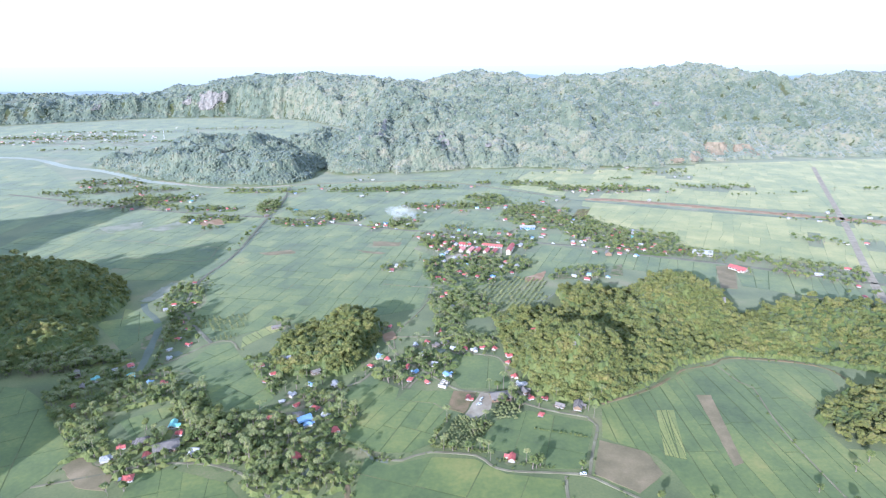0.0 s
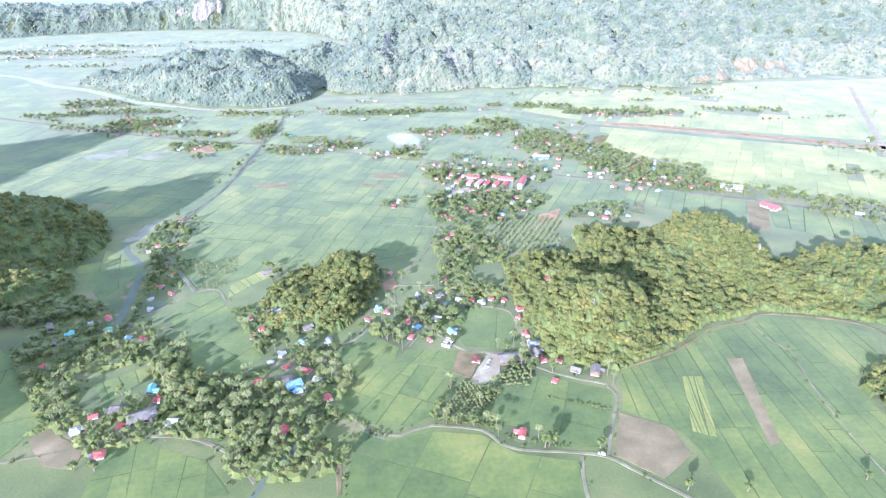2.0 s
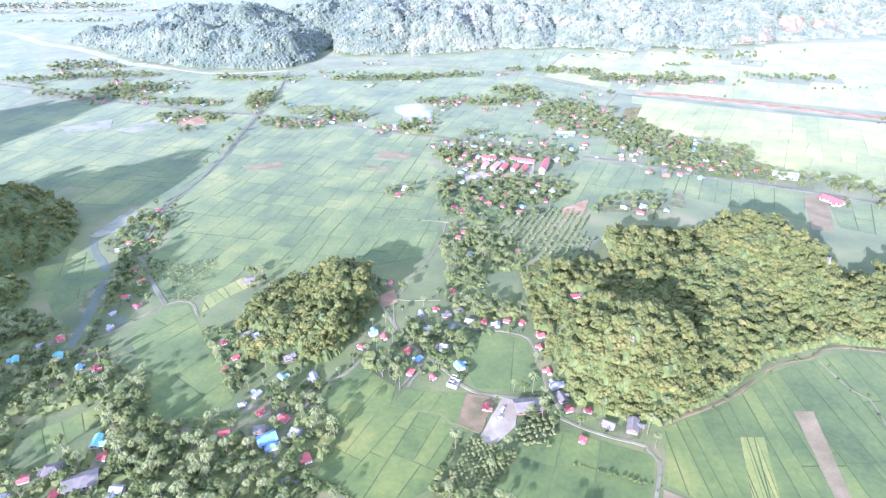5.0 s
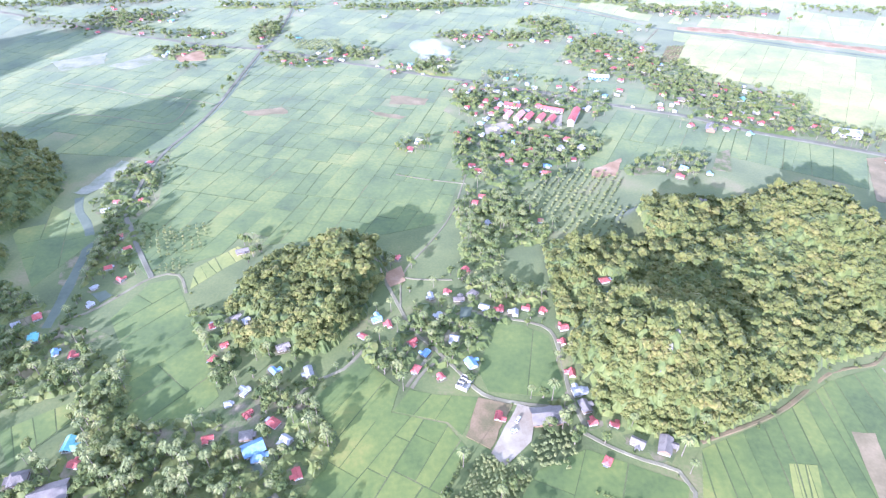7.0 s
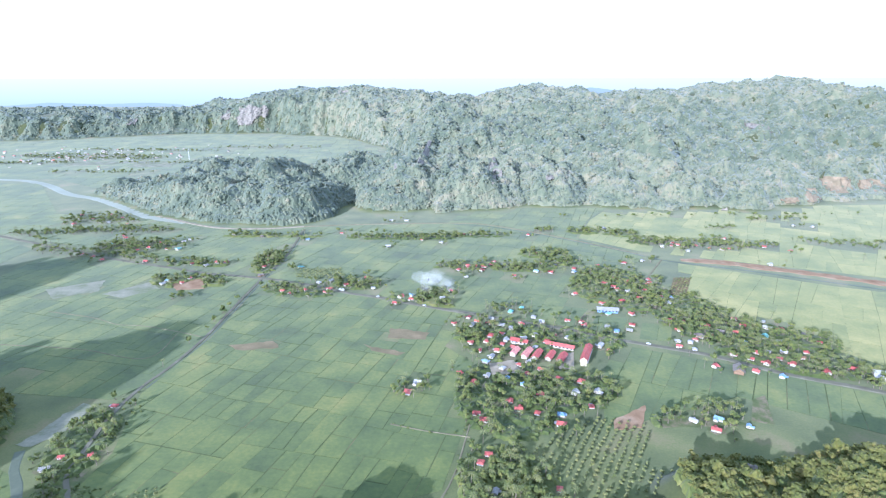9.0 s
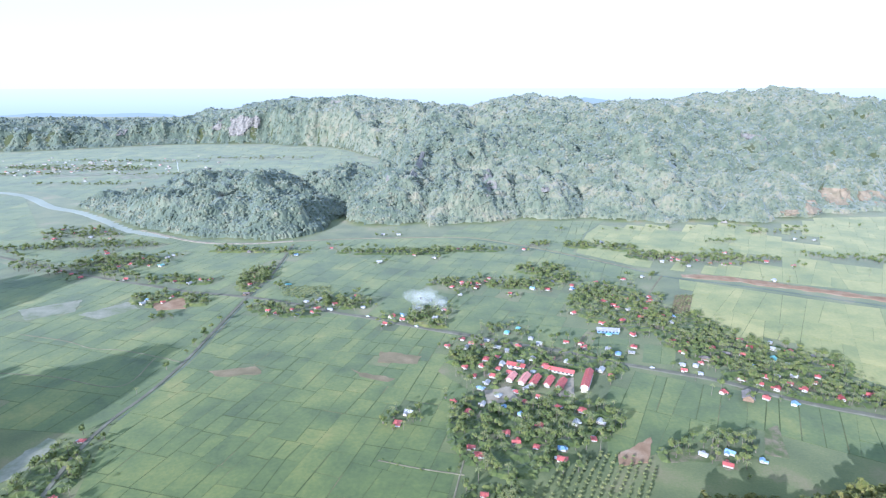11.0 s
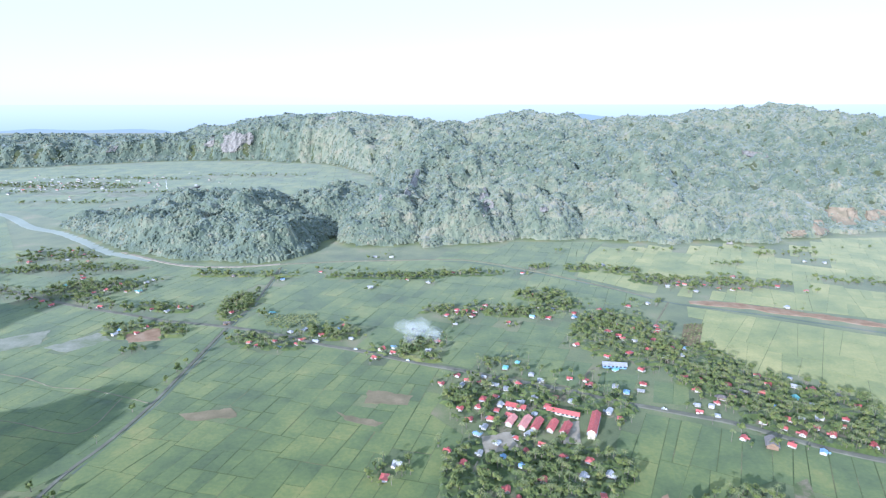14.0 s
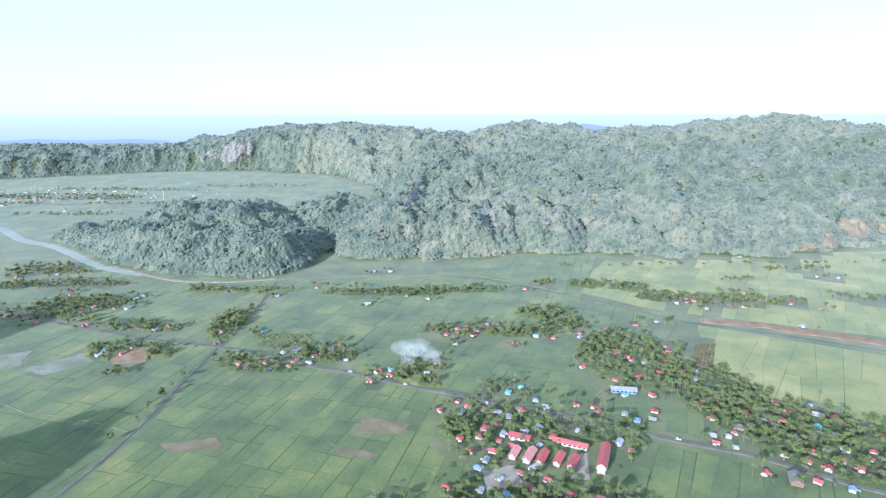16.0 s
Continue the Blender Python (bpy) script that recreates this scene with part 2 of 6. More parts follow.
# ---------------------------------------------------------------- lie of the land
HILLS_ONE = (
    (144, 435, 50, 48, 0, 33), (288, 536, 46, 72, 5, 27), (222, 508, 92, 56, 20, 15), (205, 458, 60, 44, 15, 12), (132, 512, 46, 46, 0, 8), (362, 478, 56, 40, 0, 12), (186, 566, 40, 30, 10, 15),
    (408, 496, 62, 46, 10, 20), (448, 480, 56, 44, 0, 20), (402, 345, 82, 44, 10, 13), (490, 440, 95, 70, 0, 24), (-404, 606, 110, 96, 0, 46), (-352, 520, 70, 40, 0, 18),
    (-840, 545, 190, 160, 0, 150), (-490, 425, 132, 128, 0, 114),
)
HILLS_TWO = (
    # the first hill, unseen in the southwest, is added to shade the fields
    (-425, 225, 112, 100, 0, 108), (-70, 490, 46, 54, 0, 8), (-48, 514, 30, 30, 0, 20), (-82, 466, 28, 26, 0, 9), (-52, 470, 20, 34, -20, 12), (-405, 1505, 245, 262, 0, 57),
    (-290, 1345, 105, 108, 0, 30), (-462, 1405, 130, 118, 10, 40), (-610, 1510, 150, 105, -18, 26), (-330, 1420, 120, 110, 0, 52), (-212, 1610, 150, 150, 0, 58),
    (-70, 1570, 125, 215, 0, 62), (-100, 1440, 70, 90, 0, 34), (505, 1445, 86, 60, 8, 44),
)
HILLS_THREE = (
    (600, 1404, 60, 42, 0, 28), (80, 1455, 120, 90, 12, 48), (235, 1485, 95, 95, 0, 56), (368, 1460, 96, 76, -14, 44), (700, 1470, 90, 66, 10, 36),
    (30, 1600, 110, 90, 0, 66), (190, 1640, 110, 90, 20, 76), (330, 1620, 100, 80, -10, 66), (470, 1600, 100, 90, 0, 66),
)
HILLS = HILLS_ONE + HILLS_TWO + HILLS_THREE
BASE_X = (-4000, -3000, -1600, -1109, -776, -375, -203, -109, -60, 0, 200, 350, 440, 590, 665, 860, 1200, 4000)
BASE_Y = (2400, 2450, 2540, 2790, 2860, 2640, 2330, 2000, 1560, 1325, 1395, 1395, 1360, 1398, 1380, 1440, 1480, 1600)
CREST_X = (-2400, -1604, -1485, -1367, -1124, -979, -881, -690, -404, -167, 32, 142, 260, 355, 545, 654, 736, 1020, 1255, 1465, 1562, 1615, 1736, 1901, 2400, 4000)
CREST_Z = (90, 104, 101, 92, 120, 136, 171, 185, 194, 175, 161, 149, 184, 196, 184, 153, 177, 183, 206, 227, 211, 176, 159, 140, 190, 200)


def step(t):
    t = min(1.0, max(0.0, t))
    return t * t * (3 - 2 * t)


def rough(x, y, size):
    return noise.fractal((x / size, y / size, 3.7), 1.0, 2.0, 4)


def mountain(x, y):
    """The long forested ridge that closes the valley."""
    foot = float(np.interp(x, BASE_X, BASE_Y)) + (25 + 45 * step((-300 - x) / 200)) * rough(x, y * 0.15, 170) + 14 * rough(x, y * 0.1, 50)
    d = y - foot
    if d <= 0:
        return 0.0
    top_y = max(2900.0, foot + 330)
    zc = float(np.interp(x, CREST_X, CREST_Z))
    crest = 256 - (256 - zc) * (top_y - 366) / 2534 - 10
    east = step((x + 380) / 240)
    first = crest * 0.72 * (1 - east) + min(38.0, crest * 0.4) * east
    z = first * step(d / (105 + 35 * east)) + (crest - first) * step((d - 60) / (top_y - foot - 60)) ** 0.9
    if y > top_y:
        z = crest * (1 - step((y - top_y) / 900))
    wild = step(d / 120) * (0.12 + 0.88 * step((top_y - 40 - y) / 420)) if y < top_y else 0.12
    return max(0.3, z + wild * (62 * abs(rough(x + 60, y, 330)) + 26 * abs(rough(x, y + 40, 120)) + 20 * rough(y, x, 70) - 24))


RIVER = np.array(((-1300, 1700), (-1060, 1690), (-936, 1631), (-808, 1517), (-719, 1467), (-635, 1400), (-530, 1308), (-440, 1262), (-389, 1236), (-298, 1222)), float)


def from_river(x, y):
    """How far a place lies from the wide river and the gravel road that follows it."""
    a, d = RIVER[:-1], RIVER[1:] - RIVER[:-1]
    t = np.clip(((x - a[:, 0]) * d[:, 0] + (y - a[:, 1]) * d[:, 1]) / (d * d).sum(1), 0, 1)
    return float(np.min(np.hypot(a[:, 0] + t * d[:, 0] - x, a[:, 1] + t * d[:, 1] - y)))


def land(x, y):
    z = 0.0
    for cx, cy, rx, ry, turn, h in HILLS:
        dx, dy = x - cx, y - cy
        if abs(dx) > 1.1 * max(rx, ry) or abs(dy) > 1.1 * max(rx, ry):
            continue
        c, s = math.cos(radians(turn)), math.sin(radians(turn))
        q = ((dx * c + dy * s) / rx) ** 2 + ((dy * c - dx * s) / ry) ** 2
        if q < 1:
            w = h * ((1 - q) ** 1.2 if cy > 1390 and cx > 0 else 1 - q ** 1.4)
            w += (0.36 * rough(x, y, 0.5 * min(rx, ry)) if h < 50 or y < 1000 else 0.3 * rough(x, y, 95)) * h * (1 - q)
            z = max(z, w) if z < 4 else math.log(math.exp(z / 6) + math.exp(w / 6)) * 6 - 3.2 * math.exp(-abs(z - w) / 8)
    if y > 1200:
        z = max(z, mountain(x, y))
        if z > 3:       # gullies and knobs of the limestone
            z += step((z - 3) / 25) * (24 * (abs(rough(x + 300, y * 0.8, 105)) - 0.22) + 15 * (abs(rough(x, y * 0.7 + 90, 46)) - 0.22))
        if z > 0 and x < -280 and y < 1720:
            z *= step((from_river(x, y) - 13) / 45)
    return max(0.0, z)


def fast_mesh(name, verts, faces, flat=False):
    """A mesh from arrays of points and of triangles or quads."""
    verts, faces = np.asarray(verts, dtype=np.float32), np.asarray(faces, dtype=np.int32)
    me = bpy.data.meshes.new(name)
    n, k = faces.shape
    me.vertices.add(len(verts))
    me.vertices.foreach_set("co", verts.ravel())
    me.loops.add(n * k)
    me.loops.foreach_set("vertex_index", faces.ravel())
    me.polygons.add(n)
    me.polygons.foreach_set("loop_start", np.arange(0, n * k, k, dtype=np.int32))
    me.update(calc_edges=True)
    me.validate()
    if flat:
        me.shade_flat()
    return me


def axis(*stretches):
    out = []
    for lo, hi, by in stretches:
        out += list(np.arange(lo, hi, by))
    return out + [stretches[-1][1]]


gx = axis((-16000, -4000, 2000), (-4000, -1600, 80), (-1600, -760, 28), (-760, -460, 16), (-460, 500, 7.5), (500, 760, 16), (760, 2100, 28), (2100, 4000, 80), (4000, 16000, 2000))
gy = axis((-9000, -600, 1400), (-600, 240, 60), (240, 700, 7.5), (700, 1200, 25), (1200, 1700, 14), (1700, 3100, 25), (3100, 4900, 100))
gv = [(x, y, land(x, y) if -4000 <= x <= 4000 and y > 100 else 0.0) for y in gy for x in gx]
nx = len(gx)
gf = [(j * nx + i, j * nx + i + 1, (j + 1) * nx + i + 1, (j + 1) * nx + i) for j in range(len(gy) - 1) for i in range(nx - 1)]
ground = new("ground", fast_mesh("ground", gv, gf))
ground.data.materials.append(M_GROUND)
ground.data.polygons.foreach_set("use_smooth", [True] * len(gf))
tagged(ground, "green valley floor with scrubby grass rising into forested hills", "ground", kind="structure")

def smooth_ridge(points):
    """An uneven crest line through a few heights."""
    xs = np.linspace(points[0][0], points[-1][0], 48)
    zs = np.interp(xs, [p[0] for p in points], [p[1] for p in points])
    return [(float(x), float(z) + 2.0 * noise.noise((x / 40, 0, 5))) for x, z in zip(xs, zs)]


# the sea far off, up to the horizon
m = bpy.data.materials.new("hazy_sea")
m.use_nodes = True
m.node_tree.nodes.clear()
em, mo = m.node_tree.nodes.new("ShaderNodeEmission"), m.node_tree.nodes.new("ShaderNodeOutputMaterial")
# the upright sheet glows by itself, haze painted paler towards its top
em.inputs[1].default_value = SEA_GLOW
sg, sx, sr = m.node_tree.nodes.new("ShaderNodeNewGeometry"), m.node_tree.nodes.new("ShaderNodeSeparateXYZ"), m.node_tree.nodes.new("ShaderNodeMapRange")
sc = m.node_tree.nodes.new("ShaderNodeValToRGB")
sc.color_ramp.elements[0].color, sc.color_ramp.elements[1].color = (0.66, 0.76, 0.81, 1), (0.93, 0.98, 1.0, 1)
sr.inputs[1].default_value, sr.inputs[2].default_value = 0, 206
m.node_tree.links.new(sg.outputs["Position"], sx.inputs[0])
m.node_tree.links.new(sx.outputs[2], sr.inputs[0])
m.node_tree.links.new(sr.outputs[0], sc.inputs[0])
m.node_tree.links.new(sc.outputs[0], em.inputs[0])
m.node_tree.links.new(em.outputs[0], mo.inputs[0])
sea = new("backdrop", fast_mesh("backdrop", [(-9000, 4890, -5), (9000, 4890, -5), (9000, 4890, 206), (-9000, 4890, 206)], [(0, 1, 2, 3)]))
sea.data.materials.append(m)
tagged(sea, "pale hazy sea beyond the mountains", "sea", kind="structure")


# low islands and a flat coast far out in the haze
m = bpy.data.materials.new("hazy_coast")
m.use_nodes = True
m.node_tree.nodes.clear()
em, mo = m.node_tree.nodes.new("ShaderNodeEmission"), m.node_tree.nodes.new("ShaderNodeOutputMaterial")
# the pale blue is distance haze, put into a glowing colour
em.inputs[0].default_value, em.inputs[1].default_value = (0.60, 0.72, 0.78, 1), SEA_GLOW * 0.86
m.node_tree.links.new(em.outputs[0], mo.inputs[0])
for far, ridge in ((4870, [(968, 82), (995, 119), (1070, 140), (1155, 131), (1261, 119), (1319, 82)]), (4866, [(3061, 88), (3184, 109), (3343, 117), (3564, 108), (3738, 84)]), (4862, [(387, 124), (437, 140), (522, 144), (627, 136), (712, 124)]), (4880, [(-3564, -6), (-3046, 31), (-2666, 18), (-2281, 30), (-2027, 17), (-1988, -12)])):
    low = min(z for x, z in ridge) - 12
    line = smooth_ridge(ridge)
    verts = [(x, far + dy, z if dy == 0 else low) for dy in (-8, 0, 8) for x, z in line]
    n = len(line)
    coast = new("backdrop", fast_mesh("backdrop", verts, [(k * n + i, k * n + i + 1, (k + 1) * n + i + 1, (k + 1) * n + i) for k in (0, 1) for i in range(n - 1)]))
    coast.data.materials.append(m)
    tagged(coast, "low coast far out at sea, glowing in painted haze blue", "coast", kind="structure")


# ---------------------------------------------------------------- helpers for things
def part(name, bm, mat, parent=None, label=""):
    me = bpy.data.meshes.new(name)
    bm.to_mesh(me)
    bm.free()
    me.materials.append(mat)
    ob = new(name, me)
    if parent:
        ob.parent = parent
    if label:
        ob["label"] = label
    return ob


def box(bm, x0, x1, y0, y1, z0, z1):
    v = [bm.verts.new(p) for p in ((x0, y0, z0), (x1, y0, z0), (x1, y1, z0), (x0, y1, z0), (x0, y0, z1), (x1, y0, z1), (x1, y1, z1), (x0, y1, z1))]
    for q in ((3, 2, 1, 0), (4, 5, 6, 7), (0, 1, 5, 4), (1, 2, 6, 5), (2, 3, 7, 6), (3, 0, 4, 7)):
        bm.faces.new([v[i] for i in q])


def boxed(*b):
    bm = bmesh.new()
    for q in b:
        box(bm, *q)
    return bm


def smooth_line(pts, by=6.0):
    """A curve through the points, as even steps."""
    p = [np.array(q, float) for q in pts]
    p = [2 * p[0] - p[1]] + p + [2 * p[-1] - p[-2]]
    out = []
    for i in range(1, len(p) - 2):
        n = max(1, int(np.linalg.norm(p[i + 1] - p[i]) / by))
        for k in range(n):
            t = k / n
            out.append(0.5 * (2 * p[i] + (p[i + 1] - p[i - 1]) * t + (2 * p[i - 1] - 5 * p[i] + 4 * p[i + 1] - p[i + 2]) * t * t + (3 * p[i] - p[i - 1] - 3 * p[i + 1] + p[i + 2]) * t ** 3))
    return out + [p[-2]]


LINES = []     # every way and stream: its points and half-width, to keep trees off


def ribbon(name, pts, width, mat, z, label, category, wobble=0.0, skirt=0.5, kind="structure"):
    """A strip along a line with sloping sides down to the ground."""
    line = smooth_line(pts)
    LINES.append((np.array(line), width / 2))
    bm = bmesh.new()
    rows = []
    for i, p in enumerate(line):
        d = line[min(i + 1, len(line) - 1)] - line[max(i - 1, 0)]
        n = np.array((-d[1], d[0])) / (np.linalg.norm(d) + 1e-9)
        w = width / 2 * (1 + wobble * noise.noise((p[0] * 0.05, p[1] * 0.05, len(pts))))
        h = z + land(p[0], p[1])
        rows.append([bm.verts.new((*(p + n * s), zz)) for s, zz in ((-w - skirt, h - z - 0.05), (-w, h), (w, h), (w + skirt, h - z - 0.05))])
    for a, b in zip(rows, rows[1:]):
        for k in range(3):
            bm.faces.new((a[k], a[k + 1], b[k + 1], b[k]))
    bmesh.ops.recalc_face_normals(bm, faces=bm.faces)
    ob = part(name, bm, mat)
    return tagged(ob, label, category, kind=kind)


def inside(poly, x, y):
    hit, n = False, len(poly)
    for i in range(n):
        (x0, y0), (x1, y1) = poly[i], poly[(i + 1) % n]
        if (y0 > y) != (y1 > y) and x < (x1 - x0) * (y - y0) / (y1 - y0) + x0:
            hit = not hit
    return hit


def clip(poly, a, b, c):
    """What is left of poly where a*x + b*y <= c."""
    out = []
    for i in range(len(poly)):
        p, q = poly[i - 1], poly[i]
        dp, dq = a * p[0] + b * p[1] - c, a * q[0] + b * q[1] - c
        if (dp <= 0) != (dq <= 0):
            t = dp / (dp - dq)
            out.append((p[0] + (q[0] - p[0]) * t, p[1] + (q[1] - p[1]) * t))
        if dq <= 0:
            out.append(q)
    return out


FIELDS = []    # outlines of the named fields


def slab(bm, poly, z0, z1, inset=0.0):
    """One plot as a low block."""
    if inset:
        cx, cy = sum(p[0] for p in poly) / len(poly), sum(p[1] for p in poly) / len(poly)
        poly = [(p[0] + (cx - p[0]) * min(0.3, inset / (math.hypot(p[0] - cx, p[1] - cy) + 0.1)), p[1] + (cy - p[1]) * min(0.3, inset / (math.hypot(p[0] - cx, p[1] - cy) + 0.1))) for p in poly]
    clean = [p for i, p in enumerate(poly) if math.hypot(p[0] - poly[i - 1][0], p[1] - poly[i - 1][1]) > 0.3]
    if len(clean) < 3:
        return
    top, low = [bm.verts.new((*p, z1)) for p in clean], [bm.verts.new((*p, z0)) for p in clean]
    bm.faces.new(top)
    for i in range(len(top)):
        bm.faces.new((low[i - 1], low[i], top[i], top[i - 1]))


def field(outline, turn, wide, long, mat, label, seed, keep=None, register=True, gap=1.0, lift=0.0):
    """Paddy plots between low bunds, cut out of an outline in strips along a direction."""
    rnd = random.Random(seed)
    if register:
        FIELDS.append(outline)
    bm, banks = bmesh.new(), bmesh.new()

    def cut(poly, whole, depth):
        if len(poly) < 3:
            return
        size = []
        for a in (turn, turn + 90):
            w = [p[0] * math.cos(radians(a)) + p[1] * math.sin(radians(a)) for p in poly]
            size.append((max(w) - min(w), min(w), a))
        along = 0 if size[0][0] / wide > size[1][0] / long else 1
        span, low, a = size[along]
        if span < (wide, long)[along] * rnd.uniform(1.0, 1.7) or depth > 14:
            cx, cy = sum(p[0] for p in poly) / len(poly), sum(p[1] for p in poly) / len(poly)
            if keep is None or keep(cx, cy, poly):
                slab(bm, poly, -0.1, lift + rnd.uniform(0.09, 0.17))
                slab(banks, whole, -0.12, lift + rnd.uniform(0.05, 0.07))
            return
        at, lean = low + span * rnd.uniform(0.36, 0.64), radians(a + rnd.gauss(0, 2.5))
        mid = (sum(p[0] for p in poly) / len(poly), sum(p[1] for p in poly) / len(poly))
        # the cut turns a little about the middle of the plot
        c, s = math.cos(lean), math.sin(lean)
        shift = (mid[0] * c + mid[1] * s) - (mid[0] * math.cos(radians(a)) + mid[1] * math.sin(radians(a)))
        g = gap * rnd.uniform(0.1, 0.45)
        cut(clip(poly, c, s, at + shift - g), clip(whole, c, s, at + shift), depth + 1)
        cut(clip(poly, -c, -s, -at - shift - g), clip(whole, -c, -s, -at - shift), depth + 1)

    cut(outline, outline, 0)
    bmesh.ops.recalc_face_normals(bm, faces=bm.faces)
    bmesh.ops.recalc_face_normals(banks, faces=banks.faces)
    tagged(part("field_bund", banks, M_BUND), "low grassy earth bunds between the rice plots", "bund", kind="structure")
    return tagged(part("paddy_field", bm, mat), label, "rice field", kind="structure")


def patch(name, outline, mat, z, label, category, jag=1.0):
    """A flat piece of ground with an uneven edge."""
    rim = []
    for i in range(len(outline)):
        p, q = outline[i], outline[(i + 1) % len(outline)]
        n = max(2, int(math.hypot(q[0] - p[0], q[1] - p[1]) / 5))
        for k in range(n):
            x, y = p[0] + (q[0] - p[0]) * k / n, p[1] + (q[1] - p[1]) * k / n
            rim.append((x + jag * noise.noise((x * 0.2, y * 0.2, 0)), y + jag * noise.noise((x * 0.2, y * 0.2, 9))))
    bm = bmesh.new()
    slab(bm, rim, -0.1, z)
    FIELDS.append(outline)
    bmesh.ops.recalc_face_normals(bm, faces=bm.faces)
    return tagged(part(name, bm, mat), label, category, kind="structure")


def off_ways(x, y, room):
    for line, half in LINES:
        if np.min(np.hypot(line[:, 0] - x, line[:, 1] - y)) < half + room:
            return False
    return True

# ---------------------------------------------------------------- ways and water
ribbon("road", [(-760, 1200), (-548, 1099), (-442, 1049), (-354, 1015), (-298, 994), (-213, 973), (-144, 947), (-97, 922), (-60, 909), (-2, 881), (56, 858), (90, 842), (141, 822), (178, 802), (237, 777), (269, 763), (323, 726), (367, 706), (408, 685), (460, 655), (530, 610), (640, 560)],
       4.8, M_ASPHALT, 0.5, "grey asphalt road through the village and the rice fields", "road", skirt=1.4)
ribbon("road", [(1000, 1340), (886, 1152), (760, 942), (688, 822), (586, 660), (530, 565), (500, 500)], 6.5, M_GRAVEL, 0.5, "wide pale asphalt road across the plain", "road", skirt=2)
ribbon("road", [(-221, 1221), (-211, 1062), (-216, 989), (-219, 861), (-220, 798), (-226, 740), (-235, 699), (-237, 659), (-232, 617), (-227, 587), (-212, 564), (-204, 550), (-176, 510)],
       3.0, M_ASPHALT, 0.45, "straight narrow grey lane beside a ditch", "road")
ribbon("ditch", [(-217, 1221), (-207, 1062), (-212, 989), (-215, 861), (-216, 798), (-222, 740), (-230, 699)], 1.5, M_WATER, 0.12, "dark narrow ditch beside the lane", "ditch")
LANES_ONE = (
    [(-214, 470), (-204, 475), (-193, 488), (-176, 510), (-159, 513), (-147, 494)],
    [(-230, 320), (-191, 329), (-168, 336), (-145, 336), (-126, 333), (-105, 323), (-92, 312), (-80, 296)],
    [(-26, 338), (-16, 330), (-2, 327), (6, 331), (17, 334), (47, 328), (55, 318), (66, 311), (100, 306), (115, 302), (125, 293), (150, 270)],
    [(101, 303), (97, 285), (94, 250)], [(88, 390), (105, 378), (119, 371), (134, 365), (138, 354), (126, 327), (116, 303)],
)
LANES_TWO = (
    [(22, 450), (32, 478), (50, 471), (69, 468), (86, 459), (89, 433), (90, 410), (94, 390)], [(16, 445), (30, 427), (43, 411), (62, 405), (88, 402)],
    [(-57, 411), (-50, 420), (-35, 429), (-26, 443)], [(16, 445), (1, 416)], [(-84, 333), (-79, 345), (-81, 360), (-84, 369)],
    [(16, 445), (2, 460), (-6, 479), (-24, 515), (-46, 526)], [(-6, 479), (-6, 514), (11, 549), (28, 590), (44, 667), (59, 722), (80, 754), (107, 788), (120, 826)],
    [(90, 842), (103, 825), (95, 795), (79, 757)],
)
LANES_THREE = (
    [(155, 820), (175, 861), (232, 908), (266, 957), (290, 1000), (323, 1057)], [(268, 429), (272, 403), (278, 394), (269, 352), (264, 314), (262, 270)],
    [(-420, 862), (-363, 846), (-325, 828), (-294, 824), (-252, 810), (-220, 797)], [(-420, 780), (-330, 770), (-257, 752), (-251, 807)], [(4, 415), (11, 428), (25, 440)],
    [(-20, 648), (9, 639), (40, 632)], [(-29, 522), (-3, 509), (27, 507)], [(-82, 366), (-79, 355)], [(-66, 363), (-55, 351)],
)
LANES = LANES_ONE + LANES_TWO + LANES_THREE
for k, pts in enumerate(LANES):
    slim = pts[0] in ((268, 429), (-6, 479), (-420, 862), (-420, 780), (-20, 648), (-29, 522))
    ribbon("lane", pts, 0.9 if slim else 1.8, M_LANE, 0.24 + 0.006 * k, "pale concrete farm lane between rice fields", "lane", wobble=0.3, skirt=0.25)
ribbon("lane", [(150, 381), (196, 399), (236, 425), (265, 432), (285, 442), (335, 431), (359, 415), (361, 392)], 1.7, M_SCRUB, 0.35, "brown earth track at the foot of the forested hill", "track", wobble=0.8)
ribbon("river", [(-276, 612), (-266, 592), (-250, 572), (-238, 550), (-231, 517), (-225, 483), (-222, 462)], 5.5, M_WATER, 0.15, "dark narrow river with grassy banks", "river", wobble=0.4, skirt=0.8)
LINES[-1] = (LINES[-1][0], 7.5)      # open banks
ribbon("creek", [(-72, 372), (-66, 364), (-59, 350), (-57, 336), (-60, 324), (-72, 306), (-80, 285)], 2.6, M_WATER, 0.16, "dark muddy creek under palms", "creek", wobble=0.5, skirt=1.2)
ribbon("creek", [(-57, 352), (-50, 349), (-33, 345), (-25, 338), (-21, 329), (-11, 326)], 1.3, M_WATER, 0.15, "narrow stream between bushy banks", "creek", wobble=0.5, skirt=0.8)
ribbon("track", [(-56, 330), (-52, 322), (-42, 314), (-36, 304), (-34, 285)], 2.6, M_SCRUB, 0.3, "bare brown earth bank beside the creek", "track", wobble=0.9, skirt=0.8)
ribbon("river", [(-2100, 1760), (-1300, 1700), (-1060, 1690), (-936, 1631), (-808, 1517), (-719, 1467), (-635, 1400), (-530, 1308), (-440, 1262)], 14, M_RIVER, 0.2, "wide pale river bending round the spur", "river", wobble=0.2, skirt=4)
ribbon("lane", [(-521, 1318), (-389, 1236), (-298, 1222), (-226, 1238)], 6.0, M_GRAVEL, 0.6, "pale gravel road along the foot of the spur", "track", wobble=0.3)
